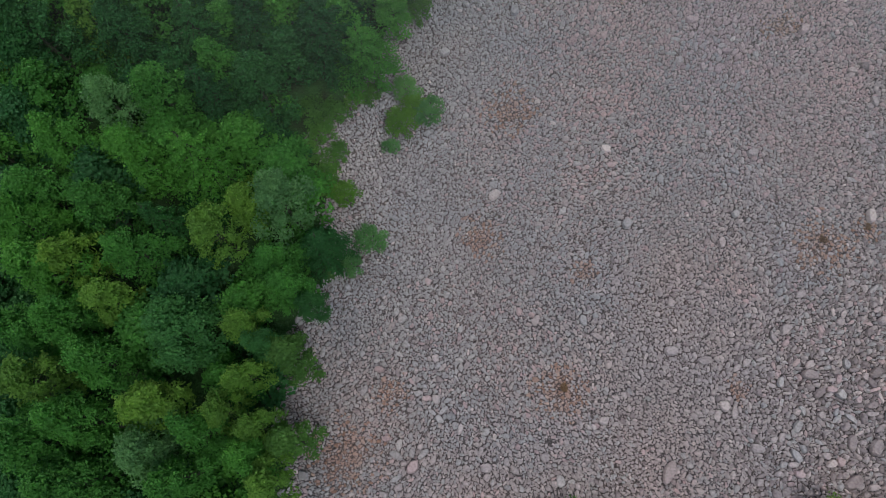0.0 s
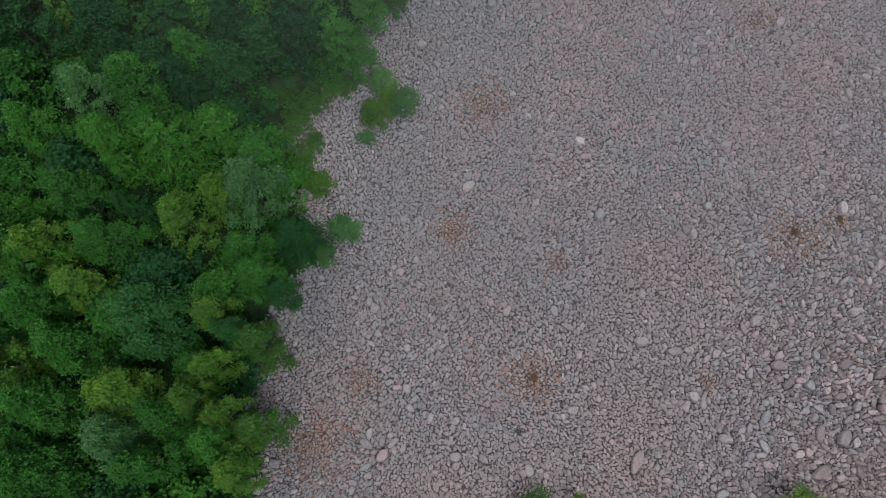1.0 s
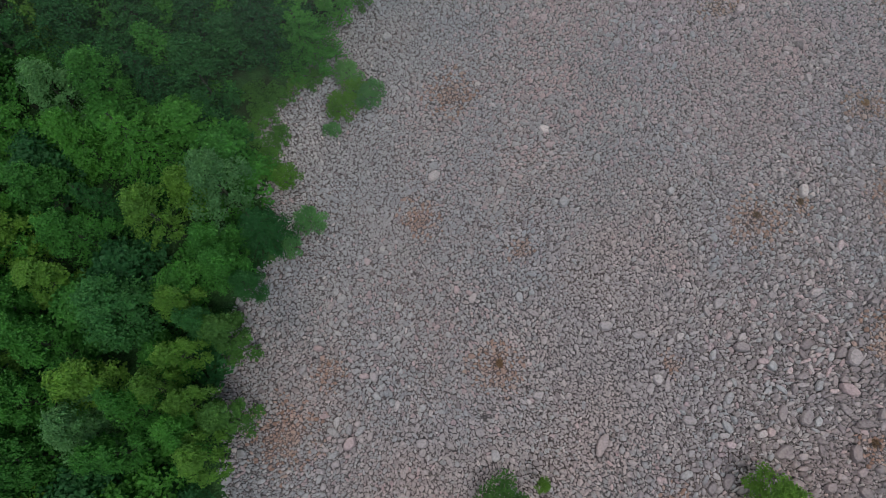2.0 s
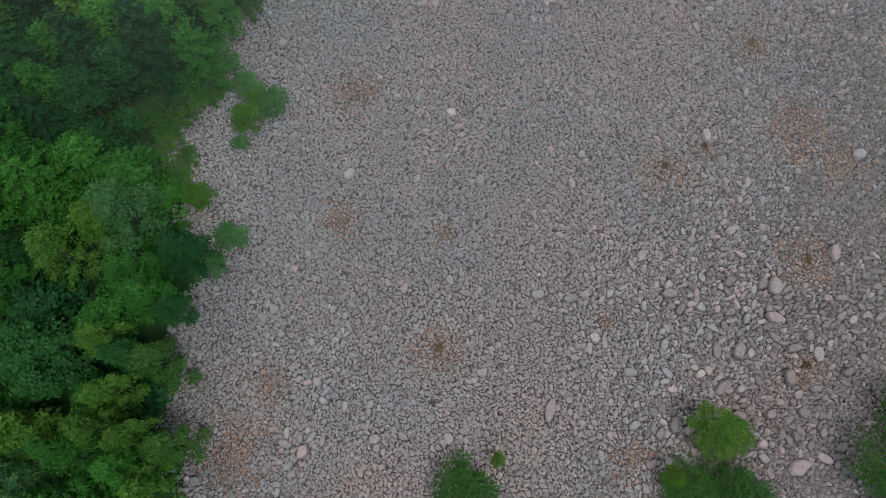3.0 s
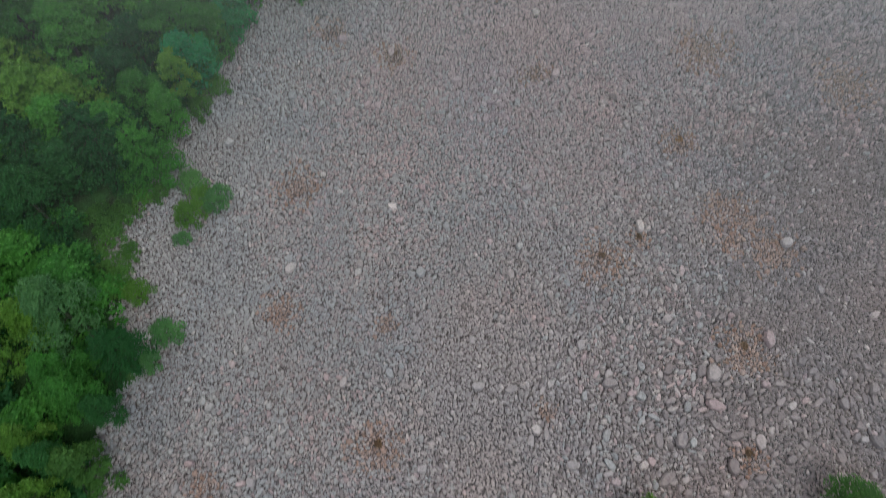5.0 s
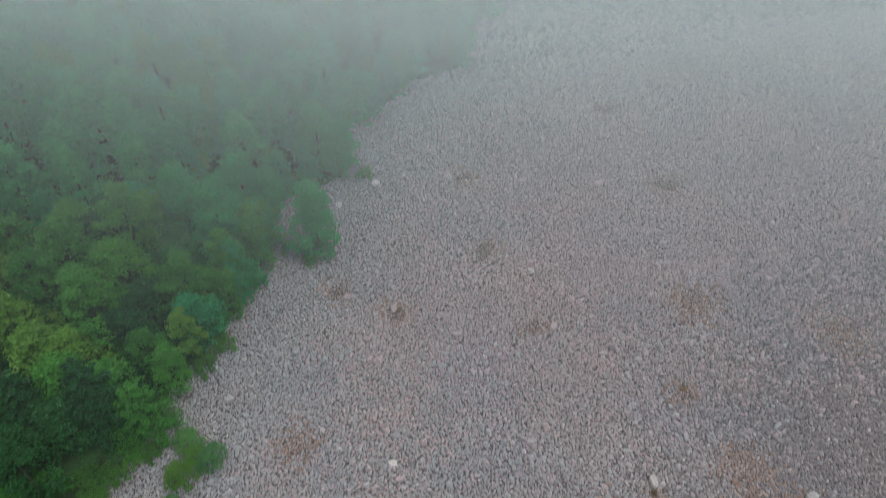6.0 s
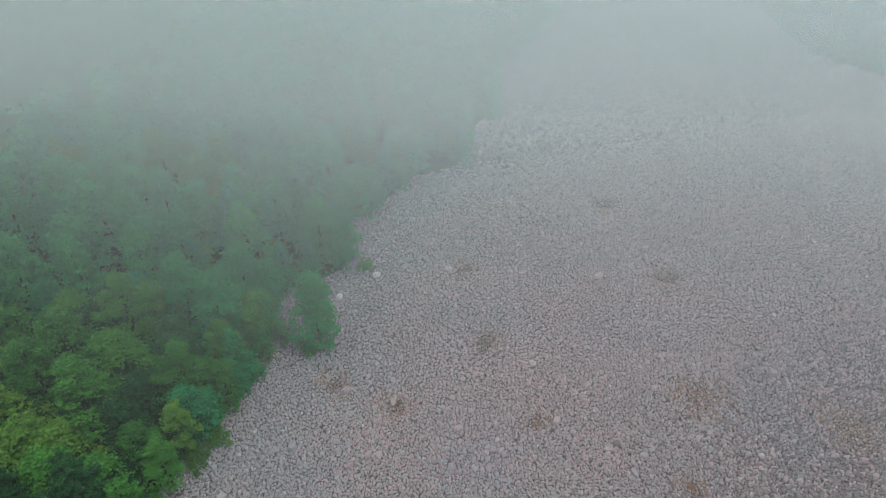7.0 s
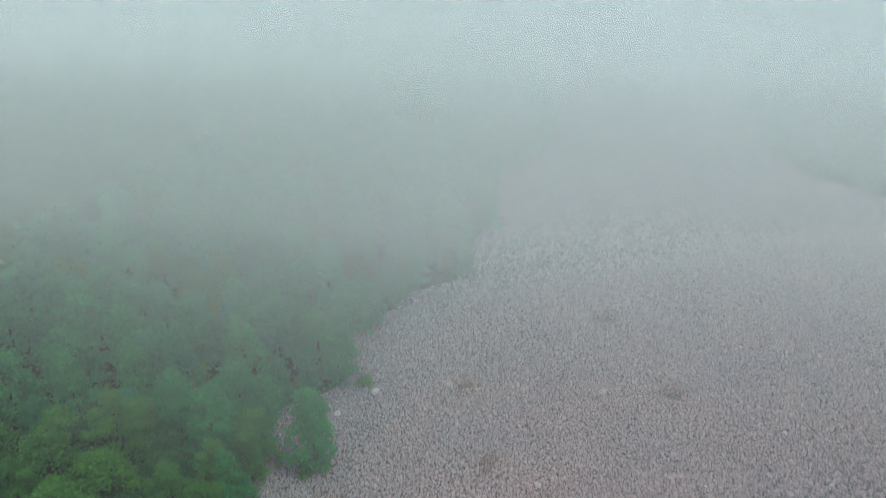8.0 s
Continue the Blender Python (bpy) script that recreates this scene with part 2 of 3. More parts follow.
# ---- trees and shrubs ----
def tube(verts, faces, a, b, ra, rb, sides=6):
    a, b = Vector(a), Vector(b)
    side = (b - a).orthogonal().normalized()
    other = (b - a).normalized().cross(side)
    base = len(verts)
    for p, r in ((a, ra), (b, rb)):
        for k in range(sides):
            w = 2 * math.pi * k / sides
            verts.append(tuple(p + r * (math.cos(w) * side + math.sin(w) * other)))
    for k in range(sides):
        k2 = (k + 1) % sides
        faces.append((base + k, base + k2, base + sides + k2, base + sides + k))
    faces.append(tuple(base + sides + k for k in range(sides)))


def leaf_cloud(centres, outs, per, spread_m, size, rng, flat=0.45, droop=0.0, push=1.0):
    """Leaves round clump centres, that face up and outwards."""
    n = len(centres) * per
    c = np.repeat(np.array(centres), per, 0)
    o = np.repeat(np.array(outs), per, 0)
    s = np.repeat(np.array(spread_m), per)[:, None]
    d = rng.normal(size=(n, 3))
    d /= np.linalg.norm(d, axis=1, keepdims=True)
    d *= rng.uniform(0.25, 1.0, (n, 1)) ** 0.5
    d[:, 2] *= flat
    d += o * (1, 1, 0.1) * rng.uniform(-0.8, 0.9, (n, 1)) * push
    p = c + d * s
    p[:, 2] -= droop * (d[:, 0] ** 2 + d[:, 1] ** 2) * s[:, 0]
    return leaves_at(p, 0.5 * o + 0.45 * d + rng.normal(size=(n, 3)) * 0.38 + (0, 0, 0.75), size, rng)


def leaves_at(p, normal, size, rng):
    """Leaves as folded kites of two triangles at the given places."""
    n = len(p)
    normal = normal / np.linalg.norm(normal, axis=1, keepdims=True)
    along = np.cross(normal, rng.normal(size=(n, 3)))
    along /= np.linalg.norm(along, axis=1, keepdims=True) + 1e-9
    across = np.cross(normal, along)
    length = size * rng.uniform(0.65, 1.3, (n, 1))
    width = length * rng.uniform(0.3, 0.42, (n, 1))
    v = np.empty((n, 4, 3))
    v[:, 0] = p - along * length * 0.5
    v[:, 1] = p + across * width + normal * width * 0.25
    v[:, 2] = p + along * length * 0.5 - normal * length * 0.12
    v[:, 3] = p - across * width + normal * width * 0.25
    return v.reshape(-1, 3), np.arange(n * 4).reshape(n, 4)


def lobed_leaves(centres, outs, radii, sprays, per, size, rng):
    """Foliage of rounded lobes: sprays of leaves sit on the upper and outer shell of each lobe, some stick out, and gaps stay between them."""
    n = len(centres) * sprays
    c, o, r = (np.repeat(np.array(a, dtype=float), sprays, 0) for a in (centres, outs, radii))
    d = rng.normal(size=(n, 3)) + 0.55 * o + (0, 0, 0.45)
    d /= np.linalg.norm(d, axis=1, keepdims=True)
    reach = rng.uniform(0.72, 1.05, (n, 1)) + (rng.uniform(0, 1, (n, 1)) < 0.16) * rng.uniform(0.1, 0.35, (n, 1))
    at = c + d * reach * r[:, None] * (1, 1, 0.85)
    at, d = np.repeat(at, per, 0), np.repeat(d, per, 0)
    p = at + rng.normal(size=at.shape) * size * 0.62 * (1, 1, 0.6)
    return leaves_at(p, 0.75 * d + rng.normal(size=d.shape) * 0.42 + (0, 0, 0.5), size, rng)


def broadleaf(name, leaf, height, radius, lobes, sprays, size, seed, label, low=0.28, full=1.0, taper=0.62):
    """A deciduous tree: tapered trunk, a limb to every lobe of the crown, and leaves in sprays on the lobes."""
    rng = np.random.default_rng(seed)
    root = new(name)
    verts, faces = [], []
    bend = rng.uniform(-0.04, 0.04, 2) * height
    top = Vector((bend[0], bend[1], height * 0.76))
    knots = [Vector((0, 0, -0.25)), Vector((bend[0] * 0.5, bend[1] * 0.2, height * 0.3)), Vector((bend[0] * 0.8, bend[1] * 0.7, height * 0.6)), top]
    thick = 0.016 * height + 0.02
    for a, b, ra, rb in zip(knots, knots[1:], (thick, thick * 0.8, thick * 0.5), (thick * 0.8, thick * 0.5, thick * 0.2)):
        tube(verts, faces, a, b, ra, rb)
    centres, outs, sizes = [], [], []
    phase = rng.uniform(0, 2 * math.pi, 4)
    for k in range(lobes):
        u = (k + 0.5) / lobes
        level = low + (0.96 - low) * u ** 0.8
        w = k * 2.39996 + rng.uniform(-0.5, 0.5)
        share = (level - low) / (1 - low)
        profile = min(1.0, 0.6 + 1.6 * share) * max(0.0, 1 - share) ** taper
        uneven = 1 + 0.2 * math.sin(2 * w + phase[0]) + 0.16 * math.sin(3 * w + phase[1] + 4 * level)
        own = full * radius * rng.uniform(0.18, 0.34) * (1.1 - 0.3 * share)
        r = max(0.0, radius * profile * uneven * rng.uniform(0.7, 1.08) - 0.55 * own)
        z = height * level - 0.4 * own + rng.uniform(-0.04, 0.04) * height
        foot = min(0.72 * height, max(0.12 * height, z - 0.45 * r - 0.15))
        seg = next(n for n in range(3) if knots[n + 1].z >= foot)
        start = knots[seg].lerp(knots[seg + 1], (foot - knots[seg].z) / (knots[seg + 1].z - knots[seg].z))
        tip = Vector((r * math.cos(w) + bend[0] * level, r * math.sin(w) + bend[1] * level, z))
        tube(verts, faces, start, start.lerp(tip, 0.6), thick * 0.2, thick * 0.05, 4)
        centres.append(tuple(tip))
        outs.append((math.cos(w) * (1 - 0.6 * share), math.sin(w) * (1 - 0.6 * share), 0.3 + 0.5 * share))
        sizes.append(own)
    mesh_part("trunk", mesh_of("trunk", verts, faces, [bark]), root)
    v, q = lobed_leaves(centres, outs, sizes, sprays, 5, size, rng)
    mesh_part("crown", mesh_of("crown", v.tolist(), q.tolist(), [leaf], smooth=False), root)
    return tagged(root, label, "tree")


def tiered(name, leaf, height, radius, tiers, per, size, seed, label):
    """A conifer-like tree: whorls of flat boughs that shorten towards a pointed top."""
    rng = np.random.default_rng(seed)
    root = new(name)
    verts, faces = [], []
    tube(verts, faces, (0, 0, -0.25), (0, 0, height * 0.97), 0.018 * height, 0.01, 7)
    centres, outs, sizes = [], [], []
    for tier in range(tiers):
        u = tier / (tiers - 1)
        z = height * (0.16 + 0.8 * u)
        reach = radius * (1 - u) ** 0.75 + 0.12
        boughs = max(3, round(8 - 4 * u))
        for k in range(boughs):
            w = 2 * math.pi * (k + rng.uniform(-0.25, 0.25)) / boughs + tier * 0.8
            long = reach * rng.uniform(0.75, 1.12)
            tip = Vector((long * math.cos(w), long * math.sin(w), z - 0.14 * long + rng.uniform(-0.1, 0.1)))
            tube(verts, faces, (0, 0, z), tip, 0.03, 0.008, 4)
            for f in (0.4, 0.68, 0.95):
                if long * f > 0.15:
                    c = Vector((0, 0, z)).lerp(tip, f)
                    centres.append(tuple(c))
                    outs.append((math.cos(w) * 0.4, math.sin(w) * 0.4, 0.5))
                    sizes.append(max(0.18, long * 0.27 * (1.25 - 0.5 * f)))
    mesh_part("trunk", mesh_of("trunk", verts, faces, [bark]), root)
    v, q = leaf_cloud(centres, outs, per, sizes, size, rng, flat=0.25, droop=0.25)
    mesh_part("crown", mesh_of("crown", v.tolist(), q.tolist(), [leaf], smooth=False), root)
    return tagged(root, label, "tree")


def shrub(name, leaf, height, radius, clumps, per, size, seed, label):
    """A dense bush: several stems from the ground and leaf clumps down to the stones."""
    rng = np.random.default_rng(seed)
    root = new(name)
    verts, faces = [], []
    centres, outs, sizes = [], [], []
    for k in range(clumps):
        u = (k + 0.5) / clumps
        w = k * 2.39996 + rng.uniform(-0.4, 0.4)
        up = math.sqrt(max(0.0, 1 - u)) if u < 0.98 else 0.1
        uneven = 1 + 0.16 * math.sin(2 * w + seed) + 0.14 * math.sin(3 * w + 2 * seed)
        r = radius * math.sqrt(u) * 0.84 * uneven * rng.uniform(0.82, 1.05)
        c = Vector((r * math.cos(w), r * math.sin(w), height * (0.16 + 0.68 * up * rng.uniform(0.85, 1.08))))
        centres.append(tuple(c))
        outs.append((math.cos(w) * 0.8 * u, math.sin(w) * 0.8 * u, 0.4))
        sizes.append(radius * rng.uniform(0.2, 0.3))
        if k % 3 == 0:
            tube(verts, faces, (0.1 * math.cos(w), 0.1 * math.sin(w), -0.2), c, 0.035, 0.01, 4)
    mesh_part("stem", mesh_of("stem", verts, faces, [bark]), root)
    v, q = leaf_cloud(centres, outs, per, sizes, size, rng, flat=0.75, push=0.25)
    mesh_part("crown", mesh_of("crown", v.tolist(), q.tolist(), [leaf], smooth=False), root)
    return tagged(root, label, "shrub")


def kind_of(maker, name, leaf, height, radius, *more):
    return {"root": maker(name, LEAVES[leaf], height, radius, *more), "height": height, "radius": radius, "used": False}


def stand(kinds, x, y, height, radius, rng):
    """Sets a plant of one of the kinds at a place, at its height and width. The first of a kind is the plant itself, in its own size."""
    kind = next((k for k in kinds if not k["used"]), None)
    if kind:
        kind["used"] = True
        kind["root"].matrix_basis = pose(x, y, lie(x, y), 0, 0, rng.uniform(0, 360))
        return kind["root"]
    kind = rng.choice(kinds)
    wide, tall = radius / kind["radius"], height / kind["height"]
    return copy_thing(kind["root"], pose(x, y, lie(x, y), rng.uniform(-4, 4), rng.uniform(-4, 4), rng.uniform(0, 360)) @ Matrix.Diagonal((wide, wide, tall, 1)))


MID = "leafy mid-green deciduous tree in the dense forest"
TREES = {
    "mid": [kind_of(broadleaf, "deciduous_tree", "mid", 7.6, 1.8, 32, 36, 0.15, s, MID, 0.28, 1.15) for s in (1, 2, 3)],
    "yellow": [kind_of(broadleaf, "deciduous_tree", "yellow", 7.2, 1.6, 26, 32, 0.15, s, "yellow-green deciduous tree with a light loose crown") for s in (4, 5)],
    "dark": [kind_of(tiered, "conifer", "dark", 7.5, 2.2, 15, 34, 0.15, 6, "dark green conifer with tiers of drooping boughs"),
             kind_of(broadleaf, "deciduous_tree", "dark", 7.0, 2.0, 34, 34, 0.15, 7, "dark green deciduous tree with a deep shaded crown")],
    "blue": [kind_of(broadleaf, "deciduous_tree", "blue", 7.2, 2.2, 44, 34, 0.15, 8, "blue-green deciduous tree with a broad rounded crown", 0.28, 1.0, 0.45)],
    "pale": [kind_of(broadleaf, "deciduous_tree", "pale", 7.2, 2.0, 34, 36, 0.14, s, "pale grey-green deciduous tree with fine leaves") for s in (9, 10)],
    "olive": [kind_of(broadleaf, "deciduous_tree", "olive", 5.6, 1.5, 26, 32, 0.14, 11, "olive green small tree leaning over the stones", 0.12)],
    # takes the far green, so haze is in its leaf colour too
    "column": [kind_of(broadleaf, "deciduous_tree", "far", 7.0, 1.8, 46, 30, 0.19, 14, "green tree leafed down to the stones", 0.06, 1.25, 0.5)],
    "tier": [kind_of(tiered, "conifer", "mid", 7.2, 2.5, 15, 34, 0.155, 12, "mid-green conifer with wide spreading boughs")],
}
# place, height and crown radius of the trees along the stones and behind them
STANDS = {
    "mid": [(-19.7, 17.3, 8.5, 2.0), (-17.3, 13.2, 8.1, 2.3), (-20.3, 14.2, 8.5, 2.0), (-15.4, 15.6, 7.9, 1.6), (-8.2, 9.1, 6.0, 1.4),
            (-19.4, 9.6, 8.4, 1.9), (-18.3, 7.4, 8.3, 1.5), (-16.6, 5.7, 8.0, 1.6), (-14.9, 10.9, 7.8, 1.6), (-17.2, 2.9, 8.1, 1.6), (-11.8, 2.1, 7.3, 1.2),
            (-10.2, 1.0, 6.8, 1.3), (-12.5, 0.7, 7.5, 1.4), (-19.0, 2.2, 8.4, 1.8), (-16.9, 0.6, 8.1, 1.7), (-9.0, 10.4, 6.3, 1.3), (-20.8, 11.9, 8.5, 1.7),
            (-2.9, 25.4, 4.6, 1.5), (-14.6, 19.4, 7.8, 1.7), (-20.1, 7.5, 8.5, 1.7), (-5.6, 37.0, 7.4, 2.3), (-7.6, 29.6, 7.6, 2.4), (-10.4, 33.0, 7.6, 2.4), (0.5, 32.6, 6.0, 1.7), (-2.0, 30.2, 6.4, 2.0)],
    "yellow": [(-11.6, 11.9, 7.3, 2.1), (-16.5, 8.4, 8.0, 1.6), (-10.3, 7.0, 6.8, 1.2), (-10.0, 4.9, 6.7, 1.2), (-14.0, 3.3, 7.7, 1.8), (-11.1, 3.3, 7.1, 1.2),
               (-9.4, 2.3, 6.5, 1.2), (-19.4, 4.8, 8.4, 1.8), (-9.0, 0.1, 6.3, 1.4), (-18.0, 10.9, 8.2, 1.5), (-1.9, 27.2, 4.8, 1.4)],
    "dark": [(-6.6, 23.2, 5.5, 2.2), (-9.8, 19.5, 6.6, 2.7), (-21.4, 23.2, 8.5, 2.5), (-17.3, 23.1, 8.1, 2.1), (-13.5, 23.4, 7.6, 2.1), (-10.4, 23.8, 6.8, 2.0),
             (-12.1, 19.7, 7.4, 1.6), (-6.9, 11.4, 5.0, 1.5), (-14.5, 12.9, 7.7, 1.3)],
    "blue": [(-12.8, 7.0, 7.5, 2.8), (-9.0, 6.2, 6.0, 1.1), (-7.4, 8.1, 4.8, 1.0)],
    "pale": [(-17.2, 19.2, 8.1, 2.0), (-8.3, 13.1, 6.0, 2.2), (-14.5, 1.2, 7.8, 1.7)],
    "olive": [(-8.4, 5.7, 5.0, 1.2), (-8.2, 1.7, 5.0, 1.4)],
    "column": [(7.0, 34.7, 7.2, 1.5), (8.2, 44.4, 7.0, 2.1), (0.4, 36.4, 6.8, 2.4), (-1.7, 38.9, 7.2, 2.1), (2.0, 40.2, 6.2, 1.9)],
    "tier": [(-13.0, 16.1, 7.5, 2.9), (-4.5, 22.6, 5.2, 2.0)],
}
chance = random.Random(11)
taken = []
for kind, rows in STANDS.items():
    for x, y, height, radius in rows:
        tagged(stand(TREES[kind], x, y, height, radius, chance), group="trees of the forest edge")
        taken.append((x, y, radius))

# shrubs on the stones and at the rim of the wood
SHRUBS = {
    "bright": [kind_of(shrub, "bush", "bright", 2.9, 1.5, 54, 80, 0.115, 21, "bright green rounded bush growing alone on the stones")],
    "green": [kind_of(shrub, "bush", "bush", 2.6, 1.7, 60, 80, 0.115, s, "dense green bush growing on the stones") for s in (22, 23)],
    "small": [kind_of(shrub, "bush", "pale", 1.6, 1.0, 30, 60, 0.1, 24, "small light green bush at the forest edge"), kind_of(shrub, "bush", "yellow", 1.6, 1.0, 30, 60, 0.1, 25, "small mid-green bush at the forest edge")],
    "olive": [kind_of(shrub, "low_bush", "olive", 0.8, 0.9, 24, 50, 0.1, 26, "low olive and brown heath bush at the forest edge")],
    "deep": [kind_of(shrub, "bush", "bush", 3.0, 2.4, 84, 84, 0.125, 27, "large deep green bush spreading over the stones")],
}
SHRUB_ROWS = {
    "bright": [(17.1, -3.3, 2.9, 1.65), (14.4, -4.8, 2.4, 0.6), (6.6, -2.2, 1.9, 0.42)],
    "green": [(4.8, -3.3, 2.1, 1.75), (17.0, -6.2, 2.3, 1.6), (25.9, -4.5, 2.6, 1.5)],
    "small": [(-2.4, 21.1, 1.8, 1.3), (-2.9, 18.9, 1.6, 1.2), (-1.2, 19.6, 1.5, 1.05), (-2.0, 19.9, 1.3, 1.0), (-4.6, 12.2, 1.7, 1.0), (-5.6, 10.8, 1.4, 0.75), (-6.0, 14.9, 1.7, 0.95), (-3.4, 17.6, 0.9, 0.6)],
    "olive": [(11.6, 42.6, 1.2, 1.0), (-6.4, 17.7, 0.8, 0.7), (-6.6, 20.0, 0.9, 1.0), (-7.5, 18.9, 0.8, 1.1), (-8.2, 17.6, 0.8, 1.1), (-7.0, 16.6, 0.9, 0.9), (-8.0, 20.4, 0.8, 1.0), (-5.5, 20.9, 0.7, 0.8), (-7.3, 15.6, 1.3, 1.0), (-1.5, 26.6, 1.1, 1.0), (6.1, 34.0, 0.7, 0.7), (-0.4, 28.0, 0.9, 1.0), (-4.6, 21.2, 0.6, 0.9)],
    "deep": [(24.8, -7.0, 3.0, 2.7), (15.2, -5.9, 2.3, 1.8)],
}
for kind, rows in SHRUB_ROWS.items():
    for x, y, height, radius in rows:
        tagged(stand(SHRUBS[kind], x, y, height, radius, chance), group="bushes by the stones")
        taken.append((x, y, radius))

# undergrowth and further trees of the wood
# trees in far greens: teal haze is put into the leaf colour
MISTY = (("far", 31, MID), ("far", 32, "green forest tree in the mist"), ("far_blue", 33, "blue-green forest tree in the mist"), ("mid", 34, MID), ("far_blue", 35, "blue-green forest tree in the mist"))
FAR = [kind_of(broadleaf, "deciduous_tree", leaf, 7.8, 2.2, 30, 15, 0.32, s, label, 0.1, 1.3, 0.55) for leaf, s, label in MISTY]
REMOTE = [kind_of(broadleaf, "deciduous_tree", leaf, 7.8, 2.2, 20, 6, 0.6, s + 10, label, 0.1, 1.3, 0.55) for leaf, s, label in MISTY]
UNDER = [kind_of(shrub, "undergrowth_bush", leaf, 2.4, 1.4, 18, 26, 0.2, s, "dark undergrowth bush beneath the forest trees") for leaf, s in (("dark", 36), ("mid", 37))]


def free(x, y, gap):
    return all((x - a) ** 2 + (y - b) ** 2 > (gap * (0.55 * r + 0.75)) ** 2 for a, b, r in taken)


def plant(count, x_low, x_high, y_low, y_high, inside, height, gap, kinds):
    for _ in range(count):
        x, y = chance.uniform(x_low, x_high), chance.uniform(y_low, y_high)
        if not inside(x, y) or not free(x, y, gap):
            continue
        radius = chance.uniform(1.6, 2.7)
        deep = min(1.0, max(0.0, left_edge(y) - x) / 8) if x < 60 else 1.0
        tall = height * (0.62 + 0.38 * deep) * chance.uniform(0.85, 1.15)
        tagged(stand(kinds, x, y, tall, radius * (0.75 + 0.25 * deep), chance), group="forest trees")
        taken.append((x, y, radius))


wood = [kind_of(broadleaf, "deciduous_tree", leaf, 6.2, 1.9, 28, 19, 0.2, s, label, 0.28, 1.2) for leaf, s, label in (
    ("mid", 51, MID), ("dark", 52, "dark green forest tree shaded by its neighbours"), ("yellow", 53, "yellow-green young tree among taller forest trees"), ("mid", 54, MID))]
plant(1500, -30, 6, -7, 40, lambda x, y: x < left_edge(y) - 1.3, 5.6, 1.0, wood)
plant(700, -28, 20, 30, 60, lambda x, y: left_edge(y) - 34 < x < left_edge(y) - 2.2, 7.4, 1.6, FAR)


plant(60, -20, 20, 62, 70, lambda x, y: left_edge(y) - 34 < x < left_edge(y) - 1.2, 8.0, 1.12, REMOTE)


def far_woods(name, spots):
    """The woods that fade into the mist, as one mass of trees."""
    verts, faces, indices, base = [], [], [], 0
    pieces = [{c.name.split(".")[0]: c.data for c in k["root"].children} for k in FAR + REMOTE]
    mats = [bark] + [p["crown"].materials[0] for p in pieces]
    meshes = []
    for n, p in enumerate(pieces):
        for part_mesh, slot in ((p["trunk"], 0), (p["crown"], n + 1)):
            co = np.empty(len(part_mesh.vertices) * 3)
            part_mesh.vertices.foreach_get("co", co)
            meshes.append((n, co.reshape(-1, 3), [tuple(p.vertices) for p in part_mesh.polygons], slot))
    for x, y, tall, wide, spin, n in spots:
        for kind, co, polys, slot in meshes:
            if kind != n or (slot == 0 and y > 50):
                continue
            c, si = math.cos(spin) * wide, math.sin(spin) * wide
            verts.append(np.stack([co[:, 0] * c - co[:, 1] * si + x, co[:, 0] * si + co[:, 1] * c + y, co[:, 2] * tall + lie(x, y)], 1))
            faces += [tuple(base + i for i in p) for p in polys]
            indices += [slot] * len(polys)
            base += len(co)
    ob = new(name, mesh_of(name, np.concatenate(verts).tolist(), faces, mats, indices, smooth=False))
    return tagged(ob, "dense green forest fading into the white mist", "forest", kind="stuff")


far_spots = []
for tries, x_low, x_high, y_low, y_high, inside in (
        (1900, -45, 48, 44, 105, lambda x, y: left_edge(y) - 48 < x < left_edge(y) - 2.0), (500, 72, 130, 25, 125, lambda x, y: x > right_edge(y) + 1.0)):
    for _ in range(tries):
        x, y = chance.uniform(x_low, x_high), chance.uniform(y_low, y_high)
        if inside(x, y) and free(x, y, 1.5):
            taken.append((x, y, 2.0))
            far_spots.append((x, y, chance.uniform(0.75, 1.15), chance.uniform(0.8, 1.25), chance.uniform(0, 6.28), chance.randrange(len(FAR)) + (len(FAR) if y > 50 else 0)))
for _ in range(500):
    x, y = chance.uniform(-45, 40), chance.uniform(36, 100)
    if left_edge(y) - 40 < x < left_edge(y) - 0.8 and free(x, y, 0.85):
        taken.append((x, y, 1.2))
        far_spots.append((x, y, chance.uniform(0.35, 0.6), chance.uniform(0.5, 0.8), chance.uniform(0, 6.28), chance.randrange(len(FAR)) + (len(FAR) if y > 50 else 0)))
for y in np.arange(29.0, 118.0, 0.8):
    x = float(left_edge(y)) - chance.uniform(0.5, 2.0)
    if free(x, y, 0.55):
        taken.append((x, y, 0.8))
        far_spots.append((x, y, chance.uniform(0.3, 0.75), chance.uniform(0.4, 0.8), chance.uniform(0, 6.28), chance.randrange(len(FAR)) + (len(FAR) if y > 50 else 0)))
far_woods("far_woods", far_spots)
for _ in range(200):
    y = chance.uniform(-6, 50)
    x = left_edge(y) - chance.uniform(1.2, 20)
    tagged(stand(UNDER, x, y, chance.uniform(1.2, 2.8), chance.uniform(1.0, 1.9), chance), group="undergrowth of the forest")


